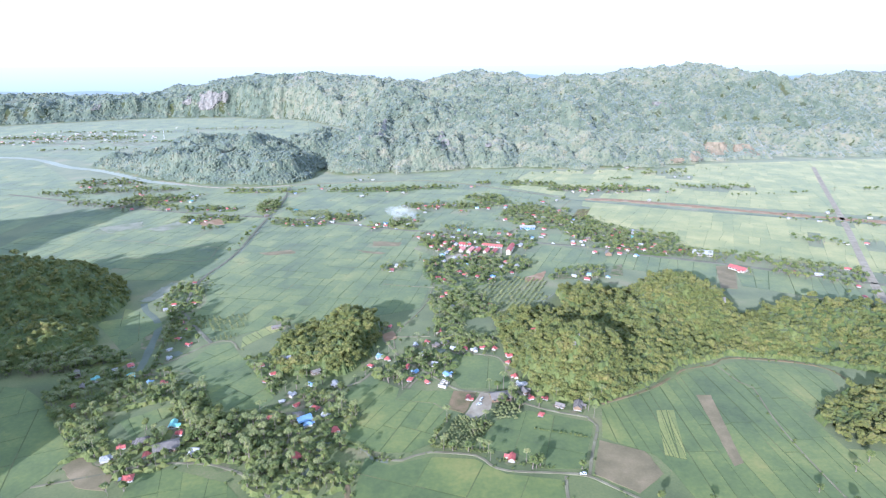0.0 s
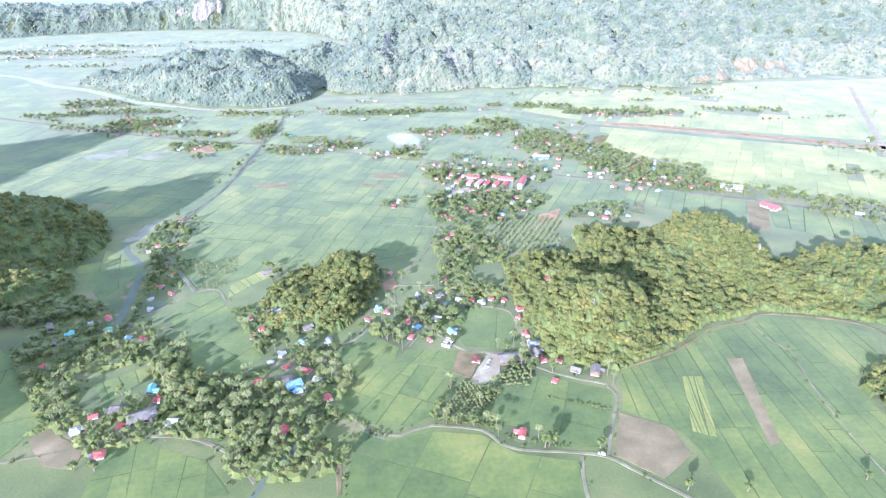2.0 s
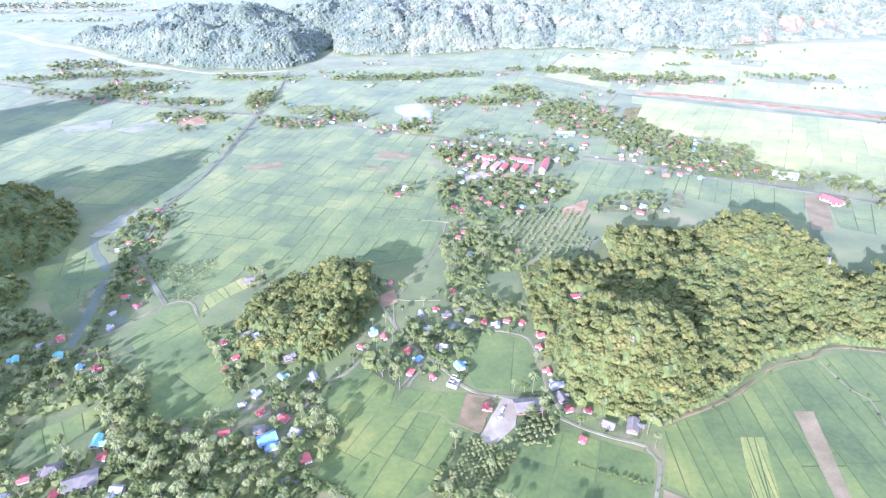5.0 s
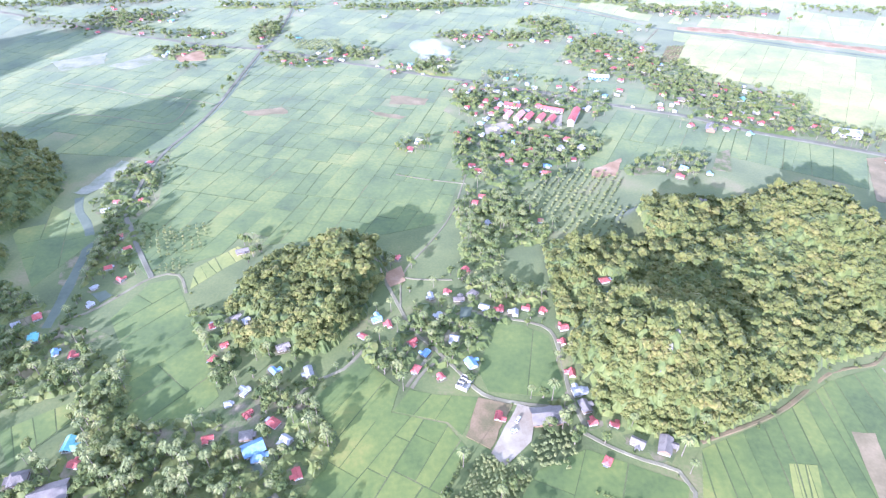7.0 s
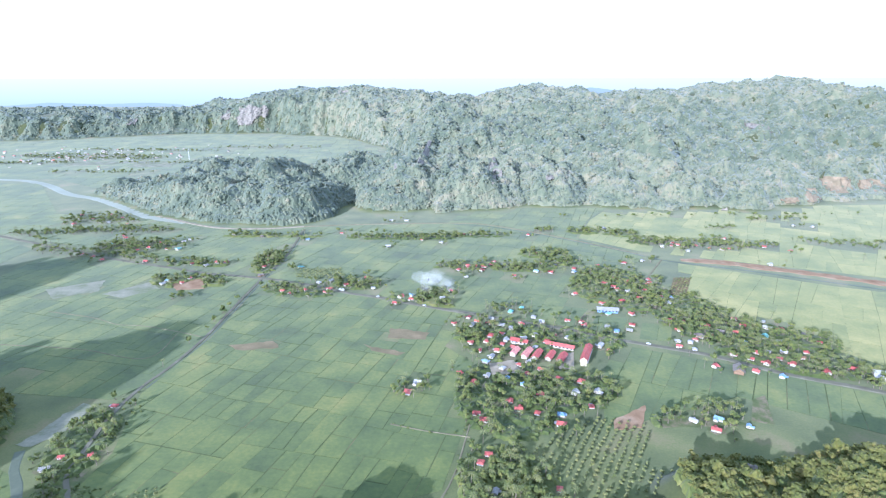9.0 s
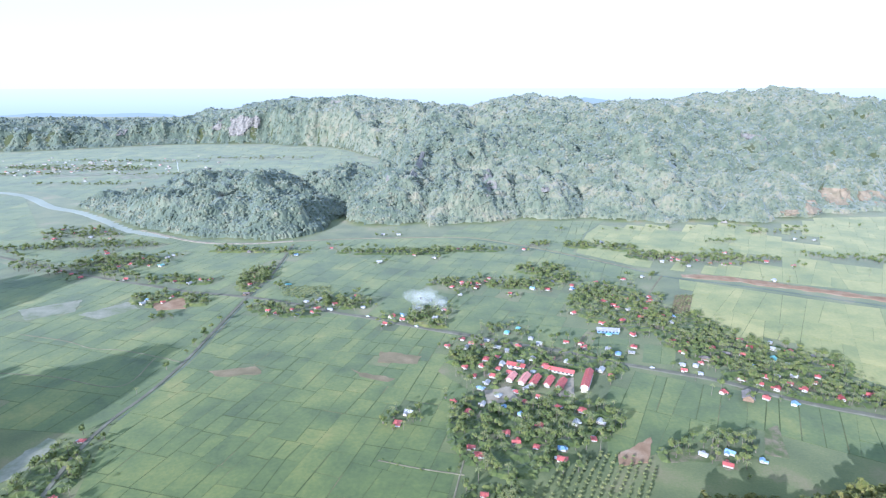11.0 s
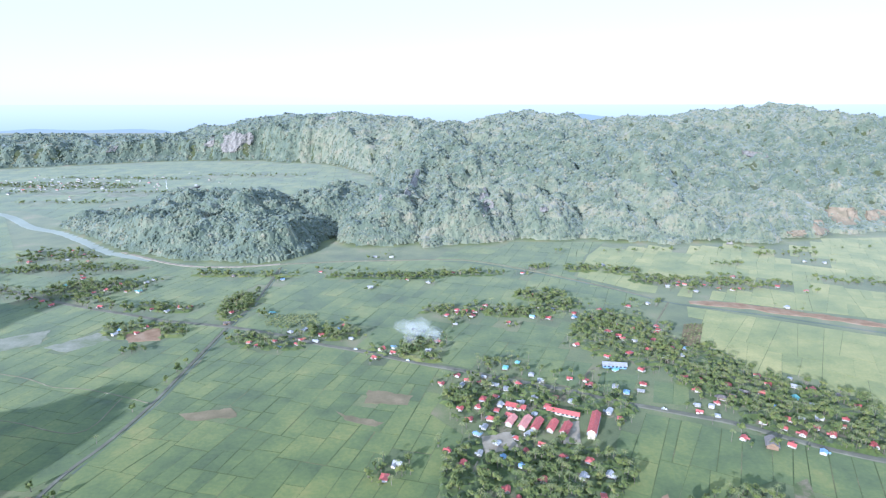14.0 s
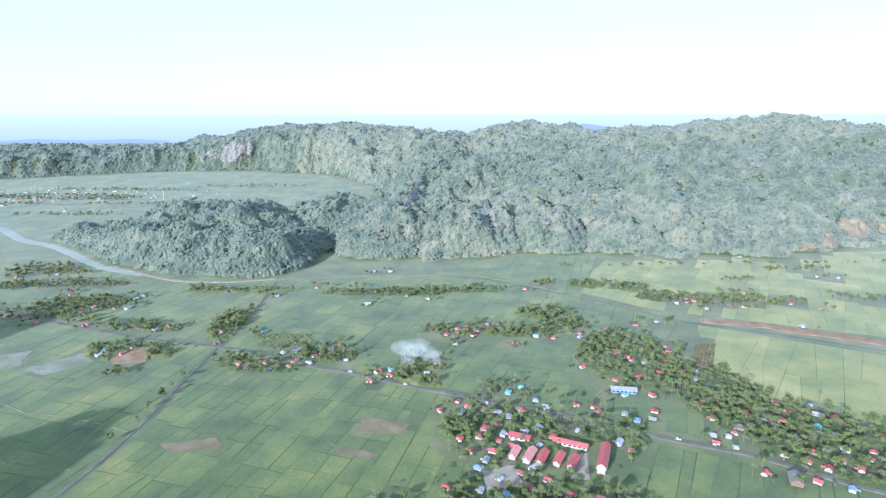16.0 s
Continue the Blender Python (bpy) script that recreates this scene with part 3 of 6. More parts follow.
ribbon("lane", [(-226, 1238), (-114, 1255), (32, 1263), (90, 1251), (177, 1192), (238, 1139), (297, 1084)], 3.0, M_LANE, 0.6, "narrow brown farm track along the canal", "track", wobble=0.3)
ribbon("canal", [(32, 1254), (90, 1241), (177, 1182), (263, 1113), (323, 1055), (379, 1028), (432, 1003), (510, 961), (640, 895), (900, 770)], 3.4, M_WATER, 0.3, "straight canal with blue-grey water", "canal", skirt=1.0)
ribbon("embankment", [(349, 1056), (409, 1042), (446, 1022), (488, 1003), (529, 981), (650, 915), (900, 790)], 17, M_EARTH, 0.5, "bare reddish earth bank beside the canal", "embankment", wobble=0.8, skirt=1.5)

# water, mud and bare ground
patch("pond", [(-283, 617), (-269, 674), (-258, 669), (-258, 635), (-274, 617)], M_WET, 0.22, "pale shallow pond beside the river houses", "pond", 4)
patch("pond", [(-209, 493), (-202, 497), (-194, 492), (-199, 485)], M_WATER, 0.2, "small dark pond among the river houses", "pond", 1)
patch("pond", [(398, 674), (425, 677), (383, 598), (366, 603)], M_MUD, 0.22, "brown rectangular fish pond", "pond")
patch("pond", [(270, 686), (283, 692), (269, 650), (254, 655)], M_YARD, 0.22, "grey flooded plot beside a lane", "field")
patch("pond", [(32, 480), (40, 482), (38, 470), (31, 466)], M_WATER, 0.4, "small round green pond by the houses", "pond")
patch("flooded_field", [(-391, 916), (-353, 958), (-332, 936), (-360, 903)], M_WET, 0.22, "flooded grey rice plot", "field", 4)
patch("flooded_field", [(-470, 930), (-415, 965), (-400, 925), (-440, 900)], M_WET, 0.22, "flooded grey rice plot", "field", 4)
patch("bare_field", [(134, 337), (160, 323), (163, 300), (141, 284), (119, 303)], M_MUD, 0.22, "bare brown ploughed plot", "field")
patch("bare_field", [(-37, 821), (4, 811), (0, 794), (-37, 798)], M_MUD, 0.22, "bare brown patch in the rice", "field", 3)
patch("bare_field", [(-60, 785), (-49, 778), (-17, 766), (-23, 760), (-50, 770)], M_MUD, 0.22, "bare brown patch in the rice", "field", 3)
patch("bare_field", [(-190, 780), (-150, 790), (-140, 775), (-175, 768)], M_MUD, 0.22, "bare brown patch in the rice", "field", 4)
patch("bare_field", [(228, 387), (239, 386), (219, 306), (211, 303)], M_MUD, 0.22, "long bare brown strip in the rice", "field", 0.6)
patch("bare_field", [(-221, 338), (-215, 349), (-183, 326), (-184, 313), (-202, 317)], M_MUD, 0.24, "bare brown ploughed plot beside palms", "field", 2)
patch("yard", [(61, 404), (71, 402), (66, 382), (51, 367), (45, 375)], M_GRAVEL, 0.45, "pale gravel yard with bare earth", "yard")
patch("yard", [(40, 409), (58, 404), (45, 377), (33, 384)], M_SCRUB, 0.4, "dry reddish scrub plot", "plot")
patch("yard", [(151, 656), (181, 676), (168, 645), (147, 642)], M_EARTH, 0.4, "bare red earth plot beside the orchard", "plot", 2)
patch("yard", [(-325, 950), (-294, 973), (-276, 936), (-307, 929)], M_EARTH, 0.4, "bare red earth yard among houses", "yard", 3)
patch("yard", [(-22, 512), (-8, 522), (-4, 506), (-14, 500)], M_EARTH, 0.4, "heap of bare red earth", "plot", 1)
patch("yard", [(60, 745), (84, 752), (88, 728), (62, 722)], M_GRAVEL, 0.4, "pale dusty village yard", "yard", 2)
patch("yard", [(126, 762), (142, 768), (136, 735), (122, 735)], M_GRAVEL, 0.4, "pale school yard", "yard", 1)
patch("yard", [(312, 980), (334, 980), (300, 908), (285, 921)], M_SCRUB, 0.4, "dry brown nursery plot", "plot", 1)

for x, y, w in ((-1010, 1960, 70), (-900, 1985, 46), (-820, 1920, 60), (-1130, 2010, 40), (-720, 2060, 40), (-640, 1890, 50)):
    patch("flooded_field", [(x - w, y - w * 0.5), (x + w, y - w * 0.35), (x + w * 0.8, y + w * 0.5), (x - w * 0.9, y + w * 0.35)], M_WET, 0.3, "pale flooded rice plot on the far plain", "field", 8)

# ---------------------------------------------------------------- woods and villages, as areas
WOODS_ONE = (
    (-120, 366, 38, 34, 0, 95), (-78, 346, 30, 30, 0, 70), (-185, 343, 34, 20, 0, 45), (-236, 372, 26, 34, 20, 60), (-222, 428, 46, 26, 0, 90), (-160, 412, 16, 24, 0, 34),
    (-116, 446, 18, 32, 20, 55), (-46, 372, 15, 30, 15, 42), (-66, 312, 34, 15, 0, 42), (-145, 372, 22, 26, 0, 45), (-60, 408, 24, 12, 0, 20), (-238, 622, 20, 46, 8, 70),
    (-214, 548, 16, 26, 10, 26), (-250, 470, 40, 16, 0, 50),
)
WOODS_TWO = (
    (8, 448, 34, 22, 10, 26), (75, 690, 46, 62, 0, 150), (122, 700, 44, 34, 0, 120), (60, 585, 30, 36, 0, 70), (56, 806, 28, 22, 0, 45), (96, 800, 34, 40, 0, 60),
    (228, 935, 52, 66, 25, 230), (285, 880, 40, 44, 0, 130), (325, 812, 82, 36, -22, 300), (345, 750, 70, 26, -22, 190), (215, 660, 38, 14, 15, 45),
    (425, 700, 56, 22, -15, 90), (505, 640, 62, 36, -25, 110), (170, 800, 30, 26, 0, 30),
)
WOODS_THREE = (
    (420, 1130, 104, 20, -4, 110), (338, 1150, 36, 20, 0, 45), (128, 1018, 44, 14, 8, 50), (50, 1024, 48, 10, 0, 40), (160, 1082, 34, 22, 0, 45),
    (232, 985, 44, 30, 20, 70), (180, 1050, 30, 20, 0, 30), (-152, 926, 40, 12, -20, 34), (-92, 954, 34, 14, -20, 30), (-300, 955, 46, 18, 0, 40),
    (-228, 1060, 22, 38, 0, 44), (-318, 1036, 40, 12, -14, 30), (-455, 1122, 62, 22, 10, 70), (-440, 1062, 100, 14, -22, 70),
)
WOODS_FOUR = (
    (-610, 1284, 66, 30, 0, 70), (-545, 1085, 60, 18, -20, 45), (-640, 1190, 60, 16, 0, 40), (-55, 1168, 90, 10, 0, 70), (65, 1182, 60, 10, 0, 40),
    (-262, 1176, 80, 8, 0, 36), (245, 1208, 28, 16, 0, 26), (302, 1192, 26, 16, 0, 26), (182, 1210, 18, 10, 0, 14), (480, 1230, 30, 10, 0, 12), (-20, 640, 10, 10, 0, 0),
    (-12, 700, 12, 12, 0, 12), (10, 925, 22, 12, 0, 22), (640, 1130, 90, 20, -10, 40),
)
WOODS_FIVE = (
    (700, 860, 60, 20, -30, 40), (600, 760, 40, 16, -30, 26), (-290, 905, 14, 8, 0, 10), (85, 870, 24, 16, 0, 20), (-18, 521, 10, 10, 0, 8), (600, 1290, 60, 14, 0, 26),
    (-122, 540, 14, 10, 0, 14), (30, 466, 34, 26, 20, 26), (70, 440, 12, 14, 0, 8), (8, 432, 22, 10, 20, 16), (58, 490, 30, 14, 5, 50), (85, 395, 18, 12, 0, 30),
    (72, 570, 34, 26, 0, 60), (48, 542, 16, 22, 0, 24),
)
WOODS_SIX = (
    (-228, 520, 10, 44, 4, 50), (-313, 962, 44, 22, 0, 60), (-169, 929, 40, 14, -20, 50), (-94, 952, 36, 16, -20, 50), (-226, 1040, 20, 50, 0, 60),
    (-8, 896, 40, 12, -24, 45), (-520, 1210, 90, 24, 0, 90), (-440, 1110, 70, 26, 0, 60), (-300, 478, 56, 18, 8, 110), (-262, 420, 18, 34, 0, 40),
    (-1080, 2090, 240, 60, -5, 260), (-1000, 2250, 260, 16, -4, 90), (-1180, 1960, 200, 14, 6, 70), (-620, 2330, 200, 40, 0, 60),
)
WOODS_SEVEN = (
    (-760, 1960, 200, 16, 0, 50), (-900, 1800, 160, 20, 0, 40),
)
WOODS = WOODS_ONE + WOODS_TWO + WOODS_THREE + WOODS_FOUR + WOODS_FIVE + WOODS_SIX + WOODS_SEVEN
NEAR_HOUSES_ONE = (
   
    [(-173, 322, 'r'), (70, 322, 'r'), (-72, 334, 'r'), (-196, 343, 'w'), (-171, 345, 'r'), (-140, 347, 'w'), (-158, 352, 'g'), (-191, 355, 'r'), (-179, 360, 'g'), (-48, 363, 'r'), (-157, 368, 'r'), (101, 370, 'r'), (-69, 372, 'b'), (131, 378, 'g'), (-165, 379, 't'), (118, 380, 'g'), (-78, 384, 'g'), (-97, 383, 'r'), (-66, 392, 'r'), (98, 392, 'r'), (109, 391, 'r'), (50, 396, 'r'), (76, 398, 'g'), (-81, 398, 'r'), (-93, 404, 'w'), (95, 412, 'w'), (-249, 410, 'r')],
)
NEAR_HOUSES_TWO = (
   
    [(20, 423, 'r'), (93, 425, 'r'), (-54, 426, 'w'), (6, 428, 'r'), (37, 432, 'b'), (-111, 436, 'r'), (-194, 439, 'r'), (11, 440, 'b'), (-256, 438, 'g'), (-205, 441, 'b'), (-72, 443, 'g'), (-108, 447, 'r'), (-250, 450, 't'), (3, 449, 'r'), (28, 452, 'w'), (-224, 452, 't'), (-27, 454, 'r'), (94, 461, 'r'), (-271, 460, 'g'), (-97, 460, 'w'), (-120, 463, 'r'), (-12, 464, 'r'), (-242, 465, 'w'), (-20, 468, 'b'), (18, 472, 'w'), (66, 474, 'w'), (-232, 471, 'r'), (56, 477, 'r'), (83, 476, 'r'), (47, 479, 'w'), (73, 478, 'r')],
)
NEAR_HOUSES_THREE = (
   
    [(-204, 482, 'w'), (23, 494, 'r'), (13, 490, 'w'), (-196, 507, 'r'), (-210, 520, 'r'), (-11, 530, 'r'), (-122, 538, 'g'), (-206, 542, 'r'), (-218, 557, 'r'), (54, 573, 'w'), (95, 576, 'r'), (-245, 592, 'w'), (-242, 605, 'r'), (-222, 607, 'r'), (52, 611, 'r'), (46, 602, 'r')],
)
NEAR_HOUSES = NEAR_HOUSES_ONE + NEAR_HOUSES_TWO + NEAR_HOUSES_THREE
MID_HOUSES_ONE = (
   
    [(504, 631, 'w'), (222, 642, 'r'), (480, 643, 'r'), (248, 647, 'b'), (553, 647, 'r'), (109, 648, 'r'), (210, 654, 'w'), (51, 653, 'r'), (230, 656, 'b'), (46, 663, 'r'), (111, 661, 'b'), (93, 663, 'r'), (-241, 670, 'r'), (79, 668, 'r'), (137, 673, 'r'), (74, 680, 'r'), (-10, 693, 'r'), (87, 706, 'b'), (-2, 709, 'w'), (74, 716, 'b'), (119, 718, 'r'), (137, 712, 'r'), (313, 722, 'b'), (34, 725, 'r'), (92, 725, 'r'), (357, 730, 'r'), (295, 731, 'r'), (383, 736, 'r'), (72, 735, 'w')],
)
MID_HOUSES_TWO = (
   
    [(263, 741, 'r'), (335, 745, 'r'), (657, 745, 'r'), (630, 747, 'w'), (312, 746, 'r'), (58, 748, 'b'), (329, 755, 'r'), (302, 755, 'r'), (314, 768, 'r'), (325, 770, 'w'), (52, 769, 'r'), (176, 770, 'r'), (70, 770, 'r'), (170, 781, 'w'), (260, 790, 'w'), (107, 778, 'w'), (76, 784, 'r'), (88, 787, 'w'), (249, 792, 'w'), (312, 790, 'b'), (268, 795, 'r'), (347, 792, 'w'), (99, 796, 'w'), (142, 799, 'w'), (337, 801, 't')],
)
MID_HOUSES_THREE = (
   
    [(110, 804, 'w'), (66, 803, 'r'), (77, 808, 'r'), (380, 807, 'g'), (195, 815, 'b'), (315, 812, 'r'), (209, 818, 'w'), (300, 815, 'g'), (363, 818, 'r'), (260, 818, 'r'), (352, 824, 'w'), (88, 822, 'w'), (166, 828, 'r'), (292, 828, 'r'), (215, 830, 'r'), (79, 830, 'w'), (30, 831, 'r'), (100, 832, 'r'), (66, 834, 'r'), (54, 838, 'r'), (163, 838, 'r'), (270, 838, 'r'), (257, 843, 'r'), (356, 841, 'w'), (329, 846, 'r'), (45, 848, 'r'), (115, 850, 'w'), (223, 859, 'r'), (417, 652, 'r'), (420, 664, 'r'), (508, 562, 'r'), (524, 592, 'r')],
)
MID_HOUSES = MID_HOUSES_ONE + MID_HOUSES_TWO + MID_HOUSES_THREE
FAR_HOUSES_ONE = (
   
    [(92, 865, 't'), (674, 866, 'w'), (105, 876, 't'), (768, 876, 'w'), (709, 881, 'r'), (198, 890, 'r'), (257, 888, 'w'), (636, 888, 'w'), (-38, 889, 'r'), (223, 898, 'r'), (16, 906, 'w'), (-33, 909, 'r'), (284, 910, 'b'), (-20, 913, 'b'), (-143, 914, 'b'), (726, 917, 'w'), (173, 920, 'r'), (-166, 919, 'r'), (-178, 927, 'r'), (-106, 930, 'w'), (-151, 931, 'r'), (-122, 934, 'r'), (25, 931, 'r'), (260, 933, 'r'), (-69, 938, 'w'), (226, 945, 'r'), (-104, 947, 'r'), (-334, 950, 'w'), (271, 952, 'r'), (-311, 953, 'r'), (217, 957, 'r')],
)
FAR_HOUSES_TWO = (
   
    [(-140, 957, 'w'), (-126, 962, 'w'), (-89, 962, 'b'), (-334, 963, 'b'), (247, 963, 'r'), (-310, 972, 'r'), (276, 972, 'r'), (-82, 975, 'r'), (46, 980, 'w'), (108, 984, 'r'), (-221, 984, 'g'), (36, 1009, 'r'), (191, 1014, 'r'), (-178, 1019, 't'), (59, 1022, 'r'), (-309, 1024, 'w'), (226, 1027, 'r'), (-331, 1030, 'r'), (81, 1031, 'r'), (153, 1036, 'r'), (-298, 1037, 'r'), (-400, 1040, 'r'), (265, 1040, 'r'), (-466, 1046, 'r'), (-230, 1047, 'r'), (-510, 1070, 'r'), (152, 1083, 'r'), (-226, 1088, 'r'), (526, 1097, 'r'), (376, 1098, 'w')],
)
FAR_HOUSES_THREE = (
   
    [(-381, 1100, 't'), (-400, 1102, 'r'), (440, 1109, 'r'), (-69, 1117, 'w'), (-498, 1123, 't'), (433, 1133, 'r'), (-485, 1137, 'r'), (366, 1138, 'r'), (12, 1139, 'w'), (-391, 1141, 'w'), (-386, 1153, 'w'), (-200, 1154, 'b'), (-19, 1154, 'r'), (354, 1160, 'r'), (433, 1158, 'r'), (330, 1161, 'w'), (-492, 1160, 'r'), (-278, 1173, 'g'), (45, 1185, 'r'), (151, 1185, 'r'), (-94, 1186, 'w'), (-328, 1187, 'w'), (-153, 1192, 'r'), (79, 1208, 'b'), (282, 1228, 'w')],
    [(-629, 1246, 'r'), (-577, 1262, 'w'), (-80, 1279, 'w'), (-53, 1279, 'w'), (-542, 1282, 'w'), (-620, 1288, 'r'), (-571, 1298, 'r'), (-657, 1316, 'r'), (-605, 1323, 'r')],
)
FAR_HOUSES = FAR_HOUSES_ONE + FAR_HOUSES_TWO + FAR_HOUSES_THREE
HOUSES = [h for group in (*NEAR_HOUSES, *MID_HOUSES, *FAR_HOUSES) for h in group]
rnd = random.Random(11)
EXTRA = ([(88, 742, "r"), (64, 758, "w"), (46, 786, "r"), (98, 748, "w"), (60, 790, "r"), (86, 776, "r"), (120, 790, "r"), (130, 806, "r"), (122, 838, "w"), (150, 842, "r"), (70, 846, "w")],
         [(60, 700, "r"), (100, 690, "r"), (128, 694, "w"), (106, 734, "r"), (58, 722, "w"), (290, 765, "r"), (340, 770, "w"), (360, 768, "r"), (285, 805, "r"), (330, 828, "r"), (246, 905, "r"), (240, 930, "w")],
         [(35, 516, "r"), (31, 487, "g"), (40, 492, "g"), (125, 496, "r"), (127, 486, "b"), (92, 449, "r"), (96, 402, "g"), (-106, 467, "g"), (-86, 412, "w"), (-57, 382, "w"), (-74, 427, "b"), (-210, 499, "w")])
EXTRA += ([(48, 829, "w"), (147, 696, "w"), (188, 826, "w"), (258, 774, "w"), (275, 961, "r"), (350, 758, "r"), (49, 1027, "r"), (86, 1042, "r"), (99, 1027, "w"), (157, 998, "r"), (272, 911, "r"), (274, 893, "w"), (236, 975, "r")],
          [(-296, 981, "w"), (-125, 923, "r"), (-227, 1018, "r"), (-20, 901, "r"), (-502, 1175, "r"), (-440, 1095, "r"), (-428, 1108, "r"), (-422, 1133, "r"), (-490, 1096, "r"), (-487, 1061, "r"), (-539, 1253, "r"), (-649, 1254, "r"), (-645, 1289, "w"), (-287, 1039, "r")])
ROADSIDE = ([(80, 793, "w"), (45, 709, "r"), (198, 860, "t")],
            [(228, 935, "r"), (275, 804, "g"), (246, 781, "r"), (385, 790, "r")],
            [(48, 1016, "r"), (71, 1021, "r"), (168, 1030, "w"), (188, 1001, "b"), (293, 1050, "w"), (372, 1128, "r"), (361, 1125, "r"), (397, 1125, "r"), (458, 1164, "r"), (412, 1110, "r"), (428, 1106, "r"), (497, 1118, "r"), (345, 1119, "w"), (464, 1034, "w"), (612, 1248, "w"), (641, 1240, "w"), (66, 1006, "r"), (139, 1002, "b")])
HOUSES += [h for group in EXTRA + ROADSIDE for h in group]
TOWN = [(round(rnd.gauss(-1090, 190)), round(rnd.gauss(2110, 95)), rnd.choice("wwwrwg")) for k in range(150)]   # on the far plain
HX = np.array([(h[0], h[1]) for h in HOUSES + TOWN], float)

# ---------------------------------------------------------------- rice
field([(149, 377), (195, 396), (234, 420), (280, 434), (296, 437), (296, 235), (176, 240), (170, 300), (166, 318), (137, 340)],
      -2, 12.5, 80, M_RICE, "long green rice plots in strips beside the forested hill", 1, lambda x, y, c: not inside([(134, 337), (160, 323), (163, 300), (141, 284), (119, 303)], x, y))
field([(297, 436), (332, 425), (352, 408), (344, 386), (297, 356)], -3, 14, 60, M_RICE, "green rice plots under the wooded hill", 32)
field([(297, 314), (335, 306), (380, 225), (297, 234)], -3, 14, 60, M_RICE, "green rice plots below the wood", 33)
field([(188, 369), (201, 368), (184, 312), (172, 318)], -10, 4, 60, M_RICE_PALE, "yellow ripening strips in the rice", 31, lift=0.14)
field([(92, 377), (137, 358), (114, 309), (90, 311), (75, 328), (48, 336), (66, 365)], -22, 22, 34, M_RICE, "green rice plots inside the bend of a lane", 2)
field([(-26, 332), (-10, 322), (16, 329), (46, 324), (64, 308), (97, 300), (92, 240), (-40, 240)], -24, 30, 42, M_RICE, "bright green rice plots along the lane", 3)
field([(-49, 408), (-25, 436), (-3, 416), (-6, 399), (-30, 382)], -30, 13, 44, M_RICE, "green rice plots beside the palms", 4)
field([(-6, 399), (23, 392), (33, 378), (17, 342), (4, 335), (-14, 336), (-46, 346), (-30, 382)], -29, 14, 30, M_RICE, "green rice plots between lane and palms", 34)
field([(41, 427), (52, 466), (70, 464), (84, 455), (87, 423), (87, 408), (46, 413)], -12, 19, 40, M_RICE, "green rice field inside a lane loop", 5)
field([(-186, 470), (-175, 504), (-159, 509), (-133, 467), (-100, 410), (-108, 395), (-142, 392), (-157, 430)], -38, 22, 36, M_RICE, "green rice plots beside palms", 6)
field([(-206, 387), (-174, 409), (-170, 397), (-189, 367)], 35, 10.9, 40, M_RICE, "small green rice plot enclosed by trees", 7)
field([(-420, 490), (-345, 452), (-300, 440), (-276, 420), (-248, 384), (-222, 353), (-226, 331), (-243, 290), (-420, 250)], 20, 23.4, 50, M_RICE, "green rice plots below the wooded hill", 8)
field([(-172, 326), (-151, 331), (-111, 314), (-92, 290), (-168, 280)], 10, 17.2, 30, M_RICE, "small green rice field inside a lane bend", 9)
field([(-130, 520), (-113, 538), (-128, 545), (-150, 520), (-146, 498)], 35, 7, 30, M_RICE_PALE, "yellow-green rice plot under the trees", 10)
field([(184, 855), (218, 850), (201, 816), (166, 818)], -15, 15.6, 30, M_RICE, "green rice plot among village houses", 12)
field([(228, 838), (256, 828), (242, 793), (213, 798)], -20, 18.7, 40, M_RICE, "green rice plot among village houses", 13)
field([(3, 414), (16, 411), (41, 409), (31, 385), (24, 393), (-5, 400)], -29, 13, 30, M_RICE, "green rice plots below the hamlet", 35)
KEEP_OUT = list(FIELDS)
for k, (x, y, rx, ry) in enumerate(((96, 790, 58, 70), (84, 690, 44, 46), (320, 815, 78, 34), (250, 920, 44, 60), (345, 752, 66, 24), (-120, 362, 44, 36), (-76, 388, 34, 30), (24, 458, 34, 26), (-228, 455, 44, 24), (-226, 560, 22, 60), (215, 655, 40, 14))):
    patch("yard", [(x + rx * (0.8 + 0.3 * math.sin(3 * a + k)) * math.cos(a), y + ry * (0.8 + 0.3 * math.sin(2 * a + 2 * k)) * math.sin(a)) for a in (0.0, 0.52, 1.05, 1.57, 2.09, 2.62, 3.14, 3.67, 4.19, 4.71, 5.24, 5.76)], M_YARD, 0.05 + 0.004 * k, "trodden brown earth and grass between village houses", "yard", 5)



def open_land(x, y, cell):
    if any(land(*p) > 0.25 for p in cell) or land(x, y) > 0.25:
        return False
    if any(inside(f, x, y) for f in KEEP_OUT):
        return False
    if np.min(np.hypot(HX[:, 0] - x, HX[:, 1] - y)) < 13:
        return False
    for cx, cy, rx, ry, turn, n in WOODS:
        c, s = math.cos(radians(turn)), math.sin(radians(turn))
        if n and (((x - cx) * c + (y - cy) * s) / (rx * 0.9)) ** 2 + (((y - cy) * c - (x - cx) * s) / (ry * 0.9)) ** 2 < 1:
            return False
    return True


